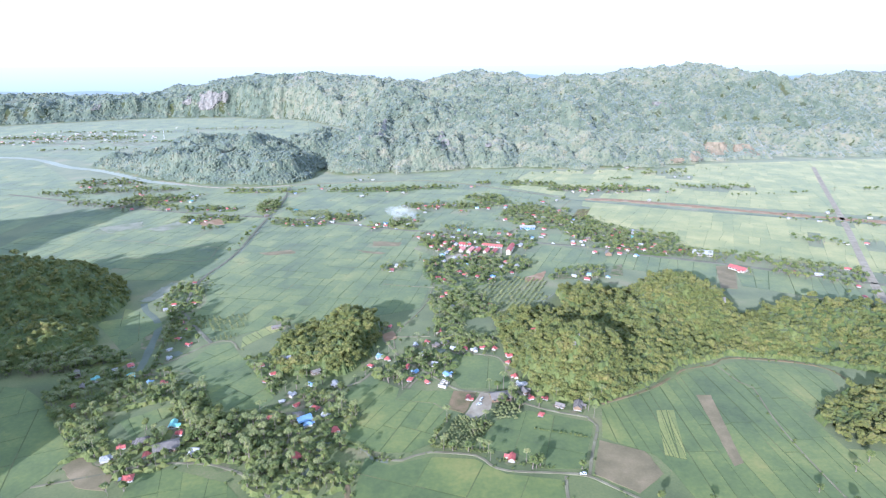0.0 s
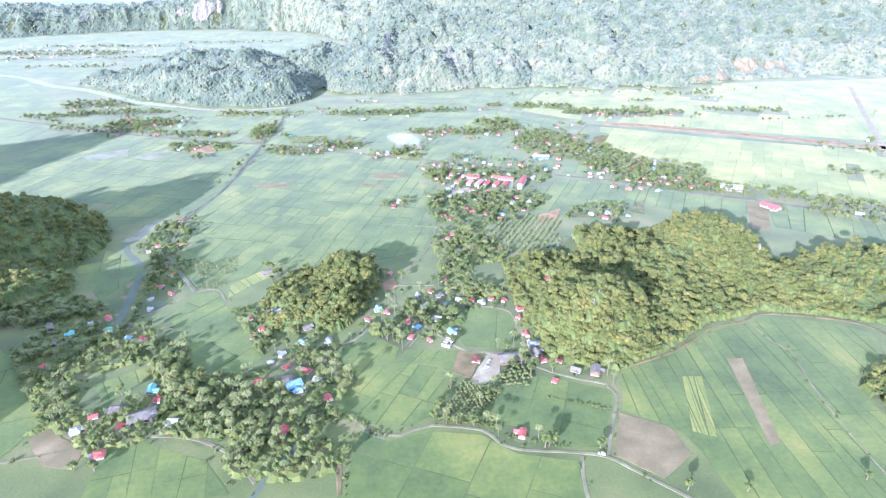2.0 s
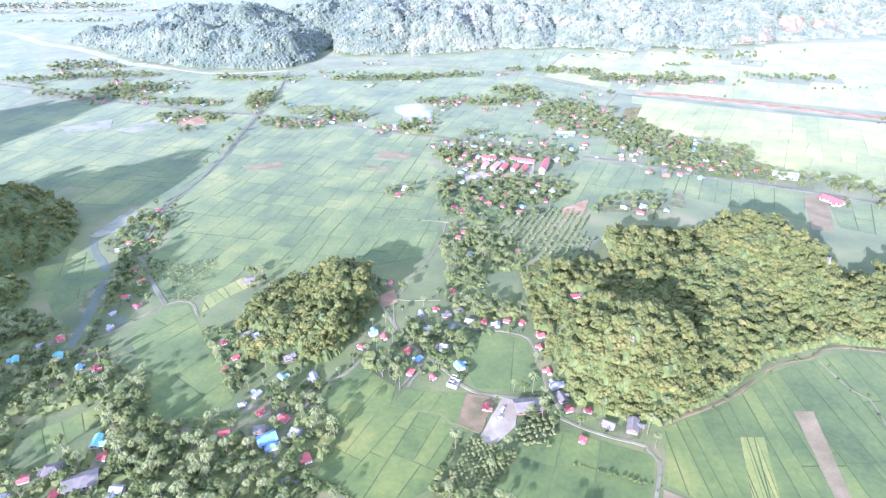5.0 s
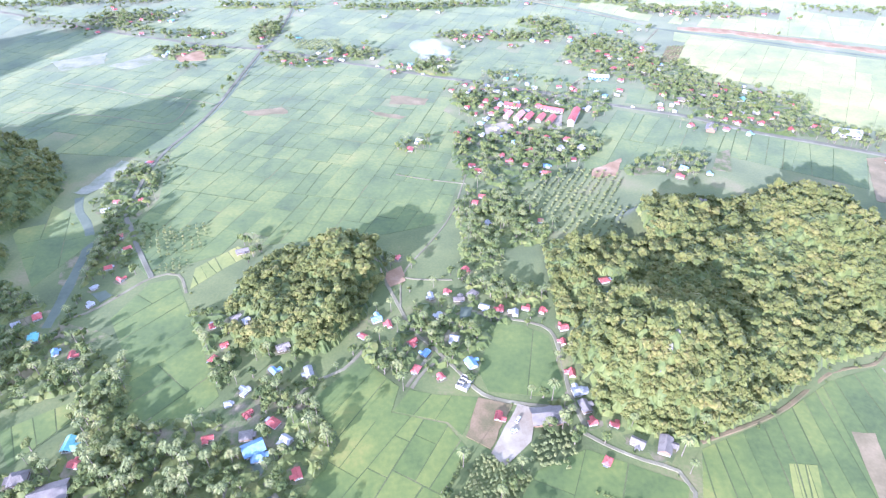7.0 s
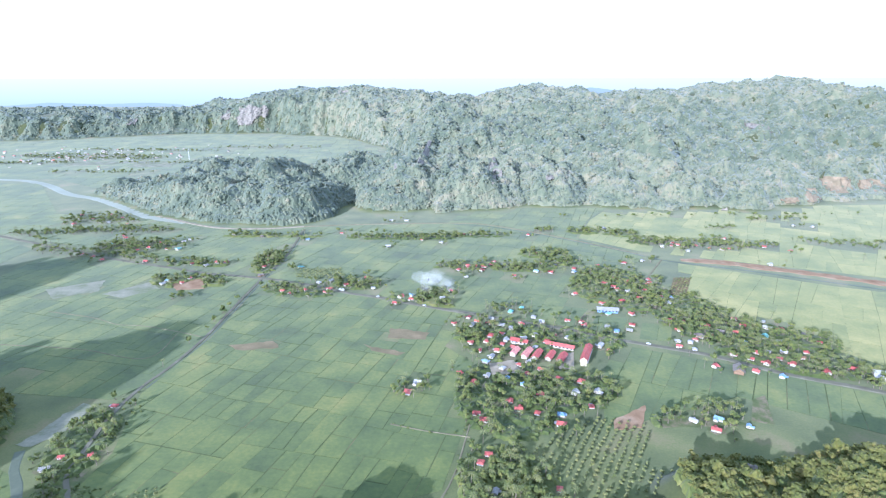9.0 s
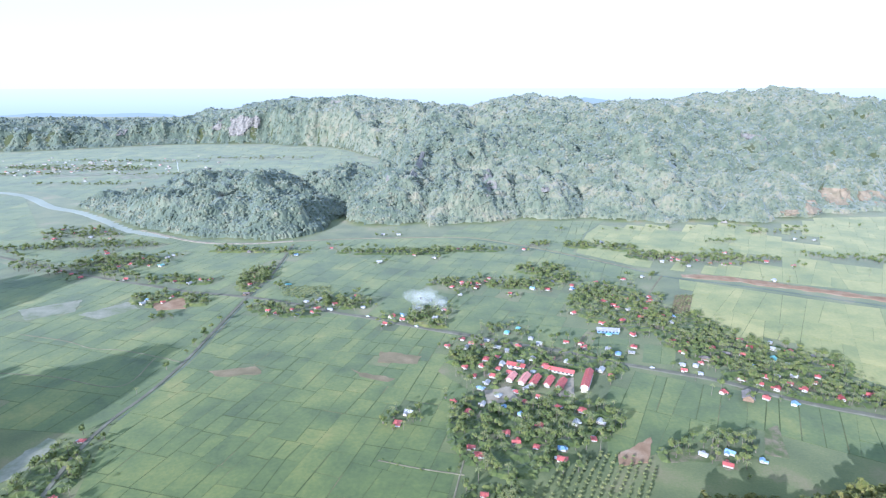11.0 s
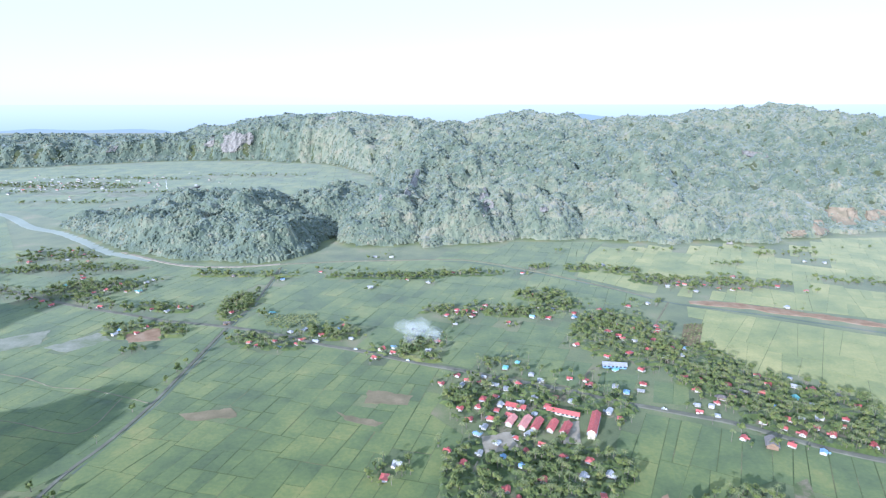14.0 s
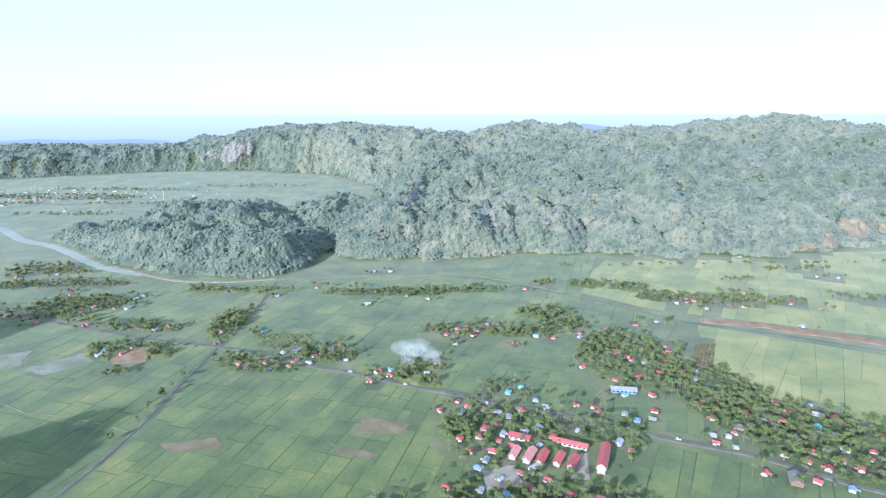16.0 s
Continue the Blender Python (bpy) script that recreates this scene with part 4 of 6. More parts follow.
field([(-215, 545), (-180, 512), (-120, 545), (-20, 560), (20, 575), (40, 660), (56, 735), (20, 780), (48, 855), (-210, 970), (-213, 800), (-230, 690), (-210, 610)],
      -17, 17.2, 34, M_RICE, "wide green plain of rice plots", 21, open_land, gap=1.15)
field([(-430, 700), (-250, 680), (-222, 720), (-220, 970), (-560, 1090), (-560, 800)], -15, 20.3, 40, M_RICE, "green rice plots west of the straight lane", 22, open_land, gap=1.15)
field([(-300, 560), (-252, 500), (-235, 555), (-262, 585), (-300, 605)], 20, 18.7, 40, M_RICE, "green rice field beside the river", 23, open_land, gap=1.1)
field([(-720, 1190), (56, 866), (150, 826), (300, 1070), (225, 1170), (270, 1290), (330, 1385), (60, 1385), (20, 1262), (-100, 1250), (-300, 1220), (-500, 1300), (-720, 1330)], -20, 21.8, 48, M_RICE, "green rice plots between road and hills", 24, open_land, gap=1.1)
field([(140, 640), (260, 690), (420, 590), (500, 540), (640, 540), (440, 660), (300, 735), (190, 785), (165, 740), (150, 690)], -28, 18.7, 60, M_RICE, "green rice plots behind the forested hill", 25, open_land, gap=1.1)
field([(290, 900), (420, 740), (700, 560), (1000, 600), (900, 780), (500, 950), (340, 1040)], -32, 26.5, 60, M_RICE_PALE, "pale yellow-green ripening rice fields", 26, open_land, gap=0.45)
field([(275, 1290), (230, 1170), (300, 1100), (540, 1000), (1000, 800), (1500, 1100), (1500, 1460), (600, 1400), (335, 1390)], -28, 23.4, 48, M_RICE_PALE, "pale rice fields between canal and mountain", 27, open_land, gap=0.45)
field([(-2400, 1250), (-720, 1190), (-720, 1340), (-950, 1640), (-2400, 1720)], 5, 35.1, 70, M_RICE, "green rice plots on the western plain", 28, open_land, gap=1.1)
field([(-2400, 1780), (-950, 1700), (-640, 1480), (-640, 1780), (-140, 1800), (-140, 2300), (-400, 2640), (-780, 2850), (-1100, 2790), (-2400, 2500)], 8, 46.8, 90, M_RICE, "green rice plain behind the forested spur", 29, open_land, gap=1.1)
field([(-1500, 500), (-720, 500), (-600, 800), (-600, 1100), (-720, 1180), (-1500, 1240)], 0, 54.6, 90, M_RICE, "green rice plots on the western plain", 30, open_land, gap=1.1)

# ---------------------------------------------------------------- trees
ICO_V = np.array([(0, 0, -1), (0.724, -0.526, -0.447), (-0.276, -0.851, -0.447), (-0.894, 0, -0.447), (-0.276, 0.851, -0.447), (0.724, 0.526, -0.447),
                  (0.276, -0.851, 0.447), (-0.724, -0.526, 0.447), (-0.724, 0.526, 0.447), (0.276, 0.851, 0.447), (0.894, 0, 0.447), (0, 0, 1)])
ICO_F = np.array([(0, 2, 1), (0, 3, 2), (0, 4, 3), (0, 5, 4), (0, 1, 5), (1, 2, 6), (2, 3, 7), (3, 4, 8), (4, 5, 9), (5, 1, 10),
                  (6, 2, 7), (7, 3, 8), (8, 4, 9), (9, 5, 10), (10, 1, 6), (11, 6, 7), (11, 7, 8), (11, 8, 9), (11, 9, 10), (11, 10, 6)])


ICO_TOP = ICO_F[5:]      # a crown is open underneath


def crown_shape(seed, lobes, tufts, spread=0.55, flat=0.8, leaf=0.3):
    """A crown of unit size over the origin: uneven lobes set with loose sprays of leaves."""
    r = np.random.RandomState(seed)
    V, F, n = [], [], 0
    mids = []
    for k in range(lobes):
        a = 2 * math.pi * (k + r.rand() * 0.7) / lobes
        mid = np.array((math.cos(a) * spread * r.uniform(0.6, 1), math.sin(a) * spread * r.uniform(0.6, 1), r.uniform(-0.28, 0.38) * flat)) if lobes > 1 else np.zeros(3)
        size = r.uniform(0.38, 0.58) if lobes > 1 else 0.85
        mids.append((mid, size))
        v = ICO_V * size * r.uniform(0.7, 1.2, (12, 1)) * (1, 1, flat) + mid
        V.append(v)
        F.append(ICO_TOP + n)
        n += 12
    for k in range(tufts):
        mid, size = mids[r.randint(len(mids))]
        d = r.normal(size=3)
        d[2] = abs(d[2]) * 0.9 - 0.15
        d /= np.linalg.norm(d)
        p = mid + d * size * (1, 1, flat) * r.uniform(0.85, 1.18)
        e1 = np.cross(d, r.normal(size=3))
        e1 /= np.linalg.norm(e1) + 1e-6
        e2 = np.cross(d, e1) + d * r.uniform(-0.6, 0.6)
        s = leaf * r.uniform(0.6, 1.25)
        V.append(np.array((p + e1 * s, p - e1 * s * 0.5 + e2 * s * 0.9, p - e1 * s * 0.5 - e2 * s * 0.9, p + d * s * 0.55)))
        F.append(np.array(((0, 1, 3), (1, 2, 3), (2, 0, 3))) + n)
        n += 4
    return np.concatenate(V), np.concatenate(F)


def post_shape(sides=5, lean=0.06):
    """A tapered trunk of unit height and radius about 1."""
    a = np.arange(sides) * 2 * math.pi / sides
    rings = [np.stack([np.cos(a) * r + lean * z * 6, np.sin(a) * r, np.full(sides, z)], 1) for r, z in ((1.25, 0), (0.85, 0.45), (0.55, 1.0))]
    F = []
    for k in range(2):
        for i in range(sides):
            j = (i + 1) % sides
            F += [(k * sides + i, k * sides + j, (k + 1) * sides + j), (k * sides + i, (k + 1) * sides + j, (k + 1) * sides + i)]
    return np.concatenate(rings), np.array(F)


def palm_head(seed, fronds=11):
    """Arching fronds of unit length round the origin, each with a folded blade."""
    r = np.random.RandomState(seed)
    V, F, n = [], [], 0
    for k in range(fronds):
        a = 2 * math.pi * (k + 0.5 * r.rand()) / fronds
        up = r.uniform(0.1, 0.8)
        d, side = np.array((math.cos(a), math.sin(a), 0)), np.array((-math.sin(a), math.cos(a), 0))
        pts = [np.zeros(3), d * 0.42 + (0, 0, 0.34 * up), d * 0.78 + (0, 0, 0.26 * up - 0.12), d * (0.95 + 0.1 * up) + (0, 0, -0.35 + 0.2 * up)]
        rows = []
        for p, w in zip(pts, (0.025, 0.10, 0.085, 0.015)):
            V += [p - side * w - (0, 0, w * 0.6), p, p + side * w - (0, 0, w * 0.6)]
            rows.append(n)
            n += 3
        for i, j in zip(rows, rows[1:]):
            for q in (0, 1):
                F += [(i + q, i + q + 1, j + q + 1), (i + q, j + q + 1, j + q)]
    return np.array(V), np.array(F)


def scatter(name, shapes, places, mat, label, category, soft=False):
    """One object out of many placed shapes: rows of x, y, z, sx, sy, sz, turn, shape."""
    V, F, n = [], [], 0
    places = np.array(places, float)
    for k, (v, f) in enumerate(shapes):
        P = places[places[:, 7].astype(int) % len(shapes) == k]
        if not len(P):
            continue
        c, s = np.cos(P[:, 6])[:, None], np.sin(P[:, 6])[:, None]
        x, y = v[None, :, 0] * P[:, 3:4], v[None, :, 1] * P[:, 4:5]
        w = np.stack([x * c - y * s + P[:, 0:1], x * s + y * c + P[:, 1:2], v[None, :, 2] * P[:, 5:6] + P[:, 2:3]], 2)
        V.append(w.reshape(-1, 3))
        F.append((f[None] + (np.arange(len(P)) * len(v))[:, None, None]).reshape(-1, 3) + n)
        n += len(P) * len(v)
    ob = new(name, fast_mesh(name, np.concatenate(V), np.concatenate(F), not soft))
    ob.data.materials.append(mat)
    if soft:
        ob.data.polygons.foreach_set("use_smooth", [True] * len(ob.data.polygons))
    return tagged(ob, label, category, kind="stuff")


FULL = [crown_shape(s, 4, 26, leaf=0.28) for s in range(6)]
WILD = [crown_shape(20 + s, 2, 14, spread=0.42, leaf=0.32) for s in range(6)]
BROAD = [crown_shape(40 + s, 1, 2, leaf=0.5, flat=0.9) for s in range(6)]
FAR = [crown_shape(50 + s, 1, 0, flat=1.0) for s in range(10)]
TRUNK = [post_shape(3)]
HEADS = [palm_head(60 + s, 9) for s in range(4)]

# forest on the near hills
rnd = random.Random(5)
near_wood, far_wood = [], []
EAST_WOOD = [(97, 412), (103, 398), (122, 386), (149, 379), (196, 404), (236, 430), (285, 447), (335, 436), (362, 424), (430, 390), (580, 360), (580, 520), (440, 522), (350, 515), (328, 585), (295, 612), (240, 606), (190, 606), (165, 572), (168, 547), (113, 548), (73, 542), (68, 513), (84, 479), (96, 464), (95, 441)]
EAST_CLUMP = [(300, 316), (299, 350), (350, 383), (420, 385), (520, 300), (335, 309)]


def steep(x, y):
    return math.hypot(land(x + 4, y) - land(x - 4, y), land(x, y + 4) - land(x, y - 4)) / 8


def wooded(x, y, z):
    if 80 < x < 600 and 290 < y < 640:
        return inside(EAST_WOOD, x, y) or inside(EAST_CLUMP, x, y)
    return z > 0.6


for x0, x1, y0, y1, by in ((92, 340, 300, 620, 4.9), (340, 600, 300, 620, 6.0), (-135, 5, 425, 560, 4.7), (-460, -235, 470, 715, 6.2), (-1020, -460, 330, 820, 12)):
    for i in range(int((x1 - x0) / by) + 1):
        for j in range(int((y1 - y0) / by) + 1):
            x, y = x0 + (i + rnd.random()) * by, y0 + (j + rnd.random()) * by
            z = land(x, y)
            if not wooded(x, y, z) or not off_ways(x, y, 2.5) or np.min(np.hypot(HX[:, 0] - x, HX[:, 1] - y)) < 7.5:
                continue
            if any(inside(f, x, y) for f in KEEP_OUT):
                continue
            for k in range(int(1 + 1.6 * steep(x, y) + rnd.random() * 0.6)):      # more trees for the ground that a steep slope has
                if k:
                    x, y = x + rnd.uniform(-2.5, 2.5), y + rnd.uniform(-2.5, 2.5)
                    z = land(x, y)
                r = rnd.uniform(1.9, 4.2) * (1.45 if rnd.random() < 0.08 else 1) * (2.4 if by > 10 else 1)
                tall = r * rnd.uniform(0.85, 1.25)
                near_wood.append((x, y, z + tall * 0.6 + rnd.uniform(0.3, 2.4) + (2.5 if r > 4 else 0), r, r * rnd.uniform(0.8, 1.2), tall, rnd.random() * 6.28, rnd.randrange(60)))
scatter("hill_forest", FULL, [p for p in near_wood if -200 < p[0] < 440], M_HILL_LEAF, "dense sunlit tropical forest on the limestone hills", "forest")
scatter("hill_forest", WILD, [p for p in near_wood if p[0] <= -200], M_HILL_LEAF, "dense dark forest on the western hill", "forest")
scatter("hill_forest", WILD, [p for p in near_wood if p[0] >= 440], M_HILL_LEAF, "dense forest on the eastern limestone hills", "forest")

def canopy(name, stretches, lift, uneven, crown, mat, label, grows, seed):
    """A closed, ragged roof of leaves over wooded ground, drawn down to the soil at its edge."""
    r = random.Random(seed)
    V, F, n = [], [], 0
    for x0, x1, y0, y1, by in stretches:
        nx, ny = int((x1 - x0) / by) + 3, int((y1 - y0) / by) + 3
        high = []
        for j in range(ny):
            for i in range(nx):
                x, y = x0 + (i - 0.7 + r.uniform(-0.35, 0.35)) * by, y0 + (j - 0.7 + r.uniform(-0.35, 0.35)) * by
                z = land(x, y)
                on = grows(x, y, z)
                high.append(on)
                far = noise.voronoi((x / crown, y / crown, 0.3 * seed))[0][0]
                V.append((x, y, z + (lift + uneven * (max(0.0, 1.1 - 1.5 * far * far) + 0.65 * r.random() + 0.5 * noise.noise((x / 30, y / 30, seed))) if on else -0.4)))
        for j in range(ny - 1):
            for i in range(nx - 1):
                q = (j * nx + i, j * nx + i + 1, (j + 1) * nx + i + 1, (j + 1) * nx + i)
                if any(high[k] for k in q):
                    a, b, c, d = (k + n for k in q)
                    F += [(a, b, c), (a, c, d)] if (i + j) % 2 else [(a, b, d), (b, c, d)]
        n = len(V)
    ob = new(name, fast_mesh(name, V, F, True))
    ob.data.materials.append(mat)
    return tagged(ob, label, "forest", kind="stuff")


# forest on the spur and the long ridge
RIDGE = ((-1500, -380, 2980, 3330, 10), (-760, -60, 1215, 1700, 3.7), (-60, 950, 1310, 1700, 3.7), (950, 1700, 1380, 1700, 6.5), (-300, 1700, 1700, 2350, 6.5), (-560, 2300, 2350, 2980, 8.5), (1700, 2300, 1450, 2350, 9), (-2300, -560, 2330, 2980, 8.5))
canopy("ridge_forest", RIDGE, 0.8, 4.6, 12.0, M_HAZED_FAR_LEAF, "endless tropical forest canopy over the mountain ridge", lambda x, y, z: z > 1.2, 3)
for x0, x1, y0, y1, by in RIDGE:
    by = 7.0 if y0 < 1330 else 1.5 * by + 1.0
    for i in range(int((x1 - x0) / by)):
        for j in range(int((y1 - y0) / by)):
            x, y = x0 + (i + rnd.random()) * by, y0 + (j + rnd.random()) * by
            z = land(x, y)
            if z < 1.0:
                continue
            for k in range(int(1 + 1.3 * steep(x, y) + 0.5 * rnd.random())):
                if k:
                    x, y = x + rnd.uniform(-0.5, 0.5) * by, y + rnd.uniform(-0.5, 0.5) * by
                    z = land(x, y)
                r = min(by * rnd.uniform(0.34, 0.68), rnd.uniform(3.6, 6.4))
                tall = r * rnd.uniform(0.75, 1.25)
                far_wood.append((x, y, z + 1.6 + tall * 0.45 + rnd.uniform(0, 2.2), r, r * rnd.uniform(0.8, 1.2), tall, rnd.random() * 6.28, rnd.randrange(60)))
scatter("ridge_trees", FAR, far_wood, M_HAZED_FAR_LEAF, "tall forest trees rising out of the ridge canopy", "forest")

# the lower leaves under the trees of the near hills


def shaded_ground(x, y, z):
    return wooded(x, y, z) and off_ways(x, y, 1.5) and np.min(np.hypot(HX[:, 0] - x, HX[:, 1] - y)) > 6.5 and not any(inside(f, x, y) for f in KEEP_OUT)


canopy("undergrowth", ((92, 360, 340, 620, 1.7), (-132, 2, 425, 558, 1.7), (-460, -235, 470, 715, 2.2), (360, 600, 300, 620, 2.6), (-1020, -460, 330, 820, 8)), 0.2, 3.0, 5.0, M_LEAF, "low dense green growth on the hillsides", shaded_ground, 8)

def garden(x, y, z):
    if z > 1 or not off_ways(x, y, 1.2) or np.min(np.hypot(HX[:, 0] - x, HX[:, 1] - y)) < 7 or noise.noise((x / 14, y / 14, 2)) > 0.3:
        return False
    if any(inside(f, x, y) for f in KEEP_OUT):
        return False
    for cx, cy, rx, ry, turn, n in WOODS:
        c, s = math.cos(radians(turn)), math.sin(radians(turn))
        if n > 20 and (((x - cx) * c + (y - cy) * s) / rx) ** 2 + (((y - cy) * c - (x - cx) * s) / ry) ** 2 < 1:
            return True
    return False


canopy("garden_growth", ((-275, -20, 290, 480, 2.4), (-270, -200, 500, 690, 2.8), (-5, 95, 400, 640, 2.6), (20, 180, 640, 850, 3.2), (180, 420, 720, 1000, 4), (-360, 320, 880, 1230, 5)), 0.1, 1.7, 4.0, M_LEAF, "dense bananas, bushes and weeds of the village gardens", garden, 15)

# trees of the villages
spots = []
for cx, cy, rx, ry, turn, n in WOODS:
    c, s = math.cos(radians(turn)), math.sin(radians(turn))
    for k in range(int(n * (1.5 if cy < 620 else 1.1 if cy < 1000 else 1.6))):
        a, q = rnd.random() * 6.28, math.sqrt(rnd.random())
        u, v = q * rx * math.cos(a), q * ry * math.sin(a)
        spots.append((cx + u * c - v * s, cy + u * s + v * c))
for hx, hy, colour in HOUSES:
    for k in range(4 if hy < 620 else 5 if hy < 1000 else 5 if hy < 1200 else 4):
        a, q = rnd.random() * 6.28, rnd.uniform(6.6, 17)
        spots.append((hx + q * math.cos(a), hy + q * math.sin(a)))
LINED = (((-237, 690), (-214, 960), 22), ((-30, 336), (-22, 346), 8), ((20, 339), (41, 333), 12), ((41, 334), (57, 329), 8), ((55, 322), (100, 311), 7), ((-20, 338), (-50, 348), 14), ((-60, 410), (-30, 432), 5), ((150, 386), (230, 424), 10), ((20, 345), (30, 372), 8), ((45, 345), (58, 366), 8),
         ((440, 700), (640, 590), 40), ((90, 1300), (800, 1330), 34), ((-700, 1200), (-560, 1110), 26), ((600, 1050), (1100, 1100), 40))
for (ax, ay), (bx, by), n in LINED:
    for k in range(n):
        t = rnd.random()
        spots.append((ax + (bx - ax) * t + rnd.uniform(-2.5, 2.5), ay + (by - ay) * t + rnd.uniform(-2.5, 2.5)))
LONE = ((249, 276), (285, 292), (262, 262), (181, 273), (113, 309), (300, 300), (87, 314), (150, 276))
good = []
for x, y in spots:
    if land(x, y) > 0.5 or any(inside(f, x, y) for f in FIELDS[:24]) and y < 900 or not off_ways(x, y, 1.6):
        continue
    if any(inside(f, x, y) for f in KEEP_OUT):
        continue
    if np.min(np.hypot(HX[:, 0] - x, HX[:, 1] - y)) < (8.2 if y < 620 else 7.6) or (78 < x < 166 and 726 < y < 778 and y > 745 - (x - 78) * 0.1):
        continue
    good.append((x, y))
good.sort(key=lambda p: math.hypot(p[0] - 10, p[1] - 250))


def branchy_trunk(seed):
    """A tapered trunk that forks into limbs."""
    r = random.Random(seed)
    bm = bmesh.new()

    def limb(a, b, ra, rb):
        d = (b - a).normalized()
        e = d.cross(Vector((0.3, 1, 0.2))).normalized()
        f = d.cross(e)
        low = [bm.verts.new(a + (e * math.cos(t) + f * math.sin(t)) * ra) for t in (0, 1.26, 2.51, 3.77, 5.03)]
        top = [bm.verts.new(b + (e * math.cos(t) + f * math.sin(t)) * rb) for t in (0, 1.26, 2.51, 3.77, 5.03)]
        for i in range(5):
            bm.faces.new((low[i - 1], low[i], top[i], top[i - 1]))
    fork = Vector((r.uniform(-0.2, 0.2), r.uniform(-0.2, 0.2), 2.6))
    limb(Vector((0, 0, -0.3)), fork, 0.34, 0.24)
    for k in range(5):
        a = k * 1.26 + r.random()
        limb(fork, fork + Vector((math.cos(a) * 1.9, math.sin(a) * 1.9, r.uniform(1.6, 3.2))), 0.2, 0.06)
    return bm


def shape_part(name, shape, scale, lift, mat, parent):
    v, f = shape
    ob = new(name, fast_mesh(name, v * scale + (0, 0, lift), f, True))
    ob.data.materials.append(mat)
    ob.parent = parent
    return ob


TREES = []
for s in range(4):
    root = tagged(new("tree"), "leafy green garden tree with a spreading crown", "tree", "village trees")
    part("trunk", branchy_trunk(s), M_BARK, root)
    shape_part("crown", crown_shape(80 + s, 6, 110, spread=0.6, leaf=0.2), (2.5, 2.4, 2.5), 4.3, M_LEAF, root)
    TREES.append(root)
PALMS = []
for s in range(3):
    root = tagged(new("palm_tree"), "slender coconut palm with a yellow-green crown", "palm tree", "village palms")
    v, f = post_shape(6, 0.03 + 0.03 * s)
    shape_part("trunk", (v * (0.14, 0.14, 8.2), f), 1, -0.2, M_BARK, root)
    top = (0.14 * 6 * (0.03 + 0.03 * s), 0, 8.0)
    v, f = palm_head(70 + s, 18)
    shape_part("crown", (v * 2.4 + top, f), 1, 0, M_PALM, root)
    PALMS.append(root)
used = set()
things = [(x, y) for x, y in LONE] + good[:600]
for k, (x, y) in enumerate(things):
    palm = rnd.random() < 0.38 and k >= len(LONE)
    kinds = PALMS if palm else TREES
    q = rnd.randrange(len(kinds))
    s = rnd.uniform(0.75, 1.25) * (1.15 if k < len(LONE) else 1)
    m = pose(x, y, land(x, y), 0, 0, rnd.uniform(0, 360)) @ Matrix.Diagonal((s, s, s * rnd.uniform(0.9, 1.2), 1))
    if (palm, q) not in used:
        used.add((palm, q))
        kinds[q].matrix_basis = m
    else:
        copy_thing(kinds[q], m)
crowns, trunks, heads, stems = [], [], [], []
for x, y in good[600:]:
    z = land(x, y)
    if rnd.random() < 0.36:
        hgt = rnd.uniform(6, 11)
        stems.append((x, y, z - 0.2, 0.17, 0.17, hgt, rnd.random() * 6.28, 0))
        heads.append((x, y, z + hgt - 0.2, 3.1, 3.1, 2.8, rnd.random() * 6.28, rnd.randrange(40)))
    else:
        r = rnd.uniform(2.2, 4.6)
        crowns.append((x, y, z + r * 1.25, r, r * rnd.uniform(0.8, 1.2), r * rnd.uniform(0.9, 1.3), rnd.random() * 6.28, rnd.randrange(60)))
        trunks.append((x, y, z - 0.2, 0.3, 0.3, r * 1.1, rnd.random() * 6.28, 0))
scatter("village_trees", WILD, crowns, M_LEAF, "many leafy trees among the village houses", "trees")
scatter("village_tree_trunks", TRUNK, trunks, M_BARK, "trunks of the village trees", "trees")
scatter("village_palms", HEADS, heads, M_PALM, "many coconut palms among the village houses", "palm trees")
scatter("village_palm_trunks", TRUNK, stems, M_BARK, "slender trunks of the village palms", "palm trees")

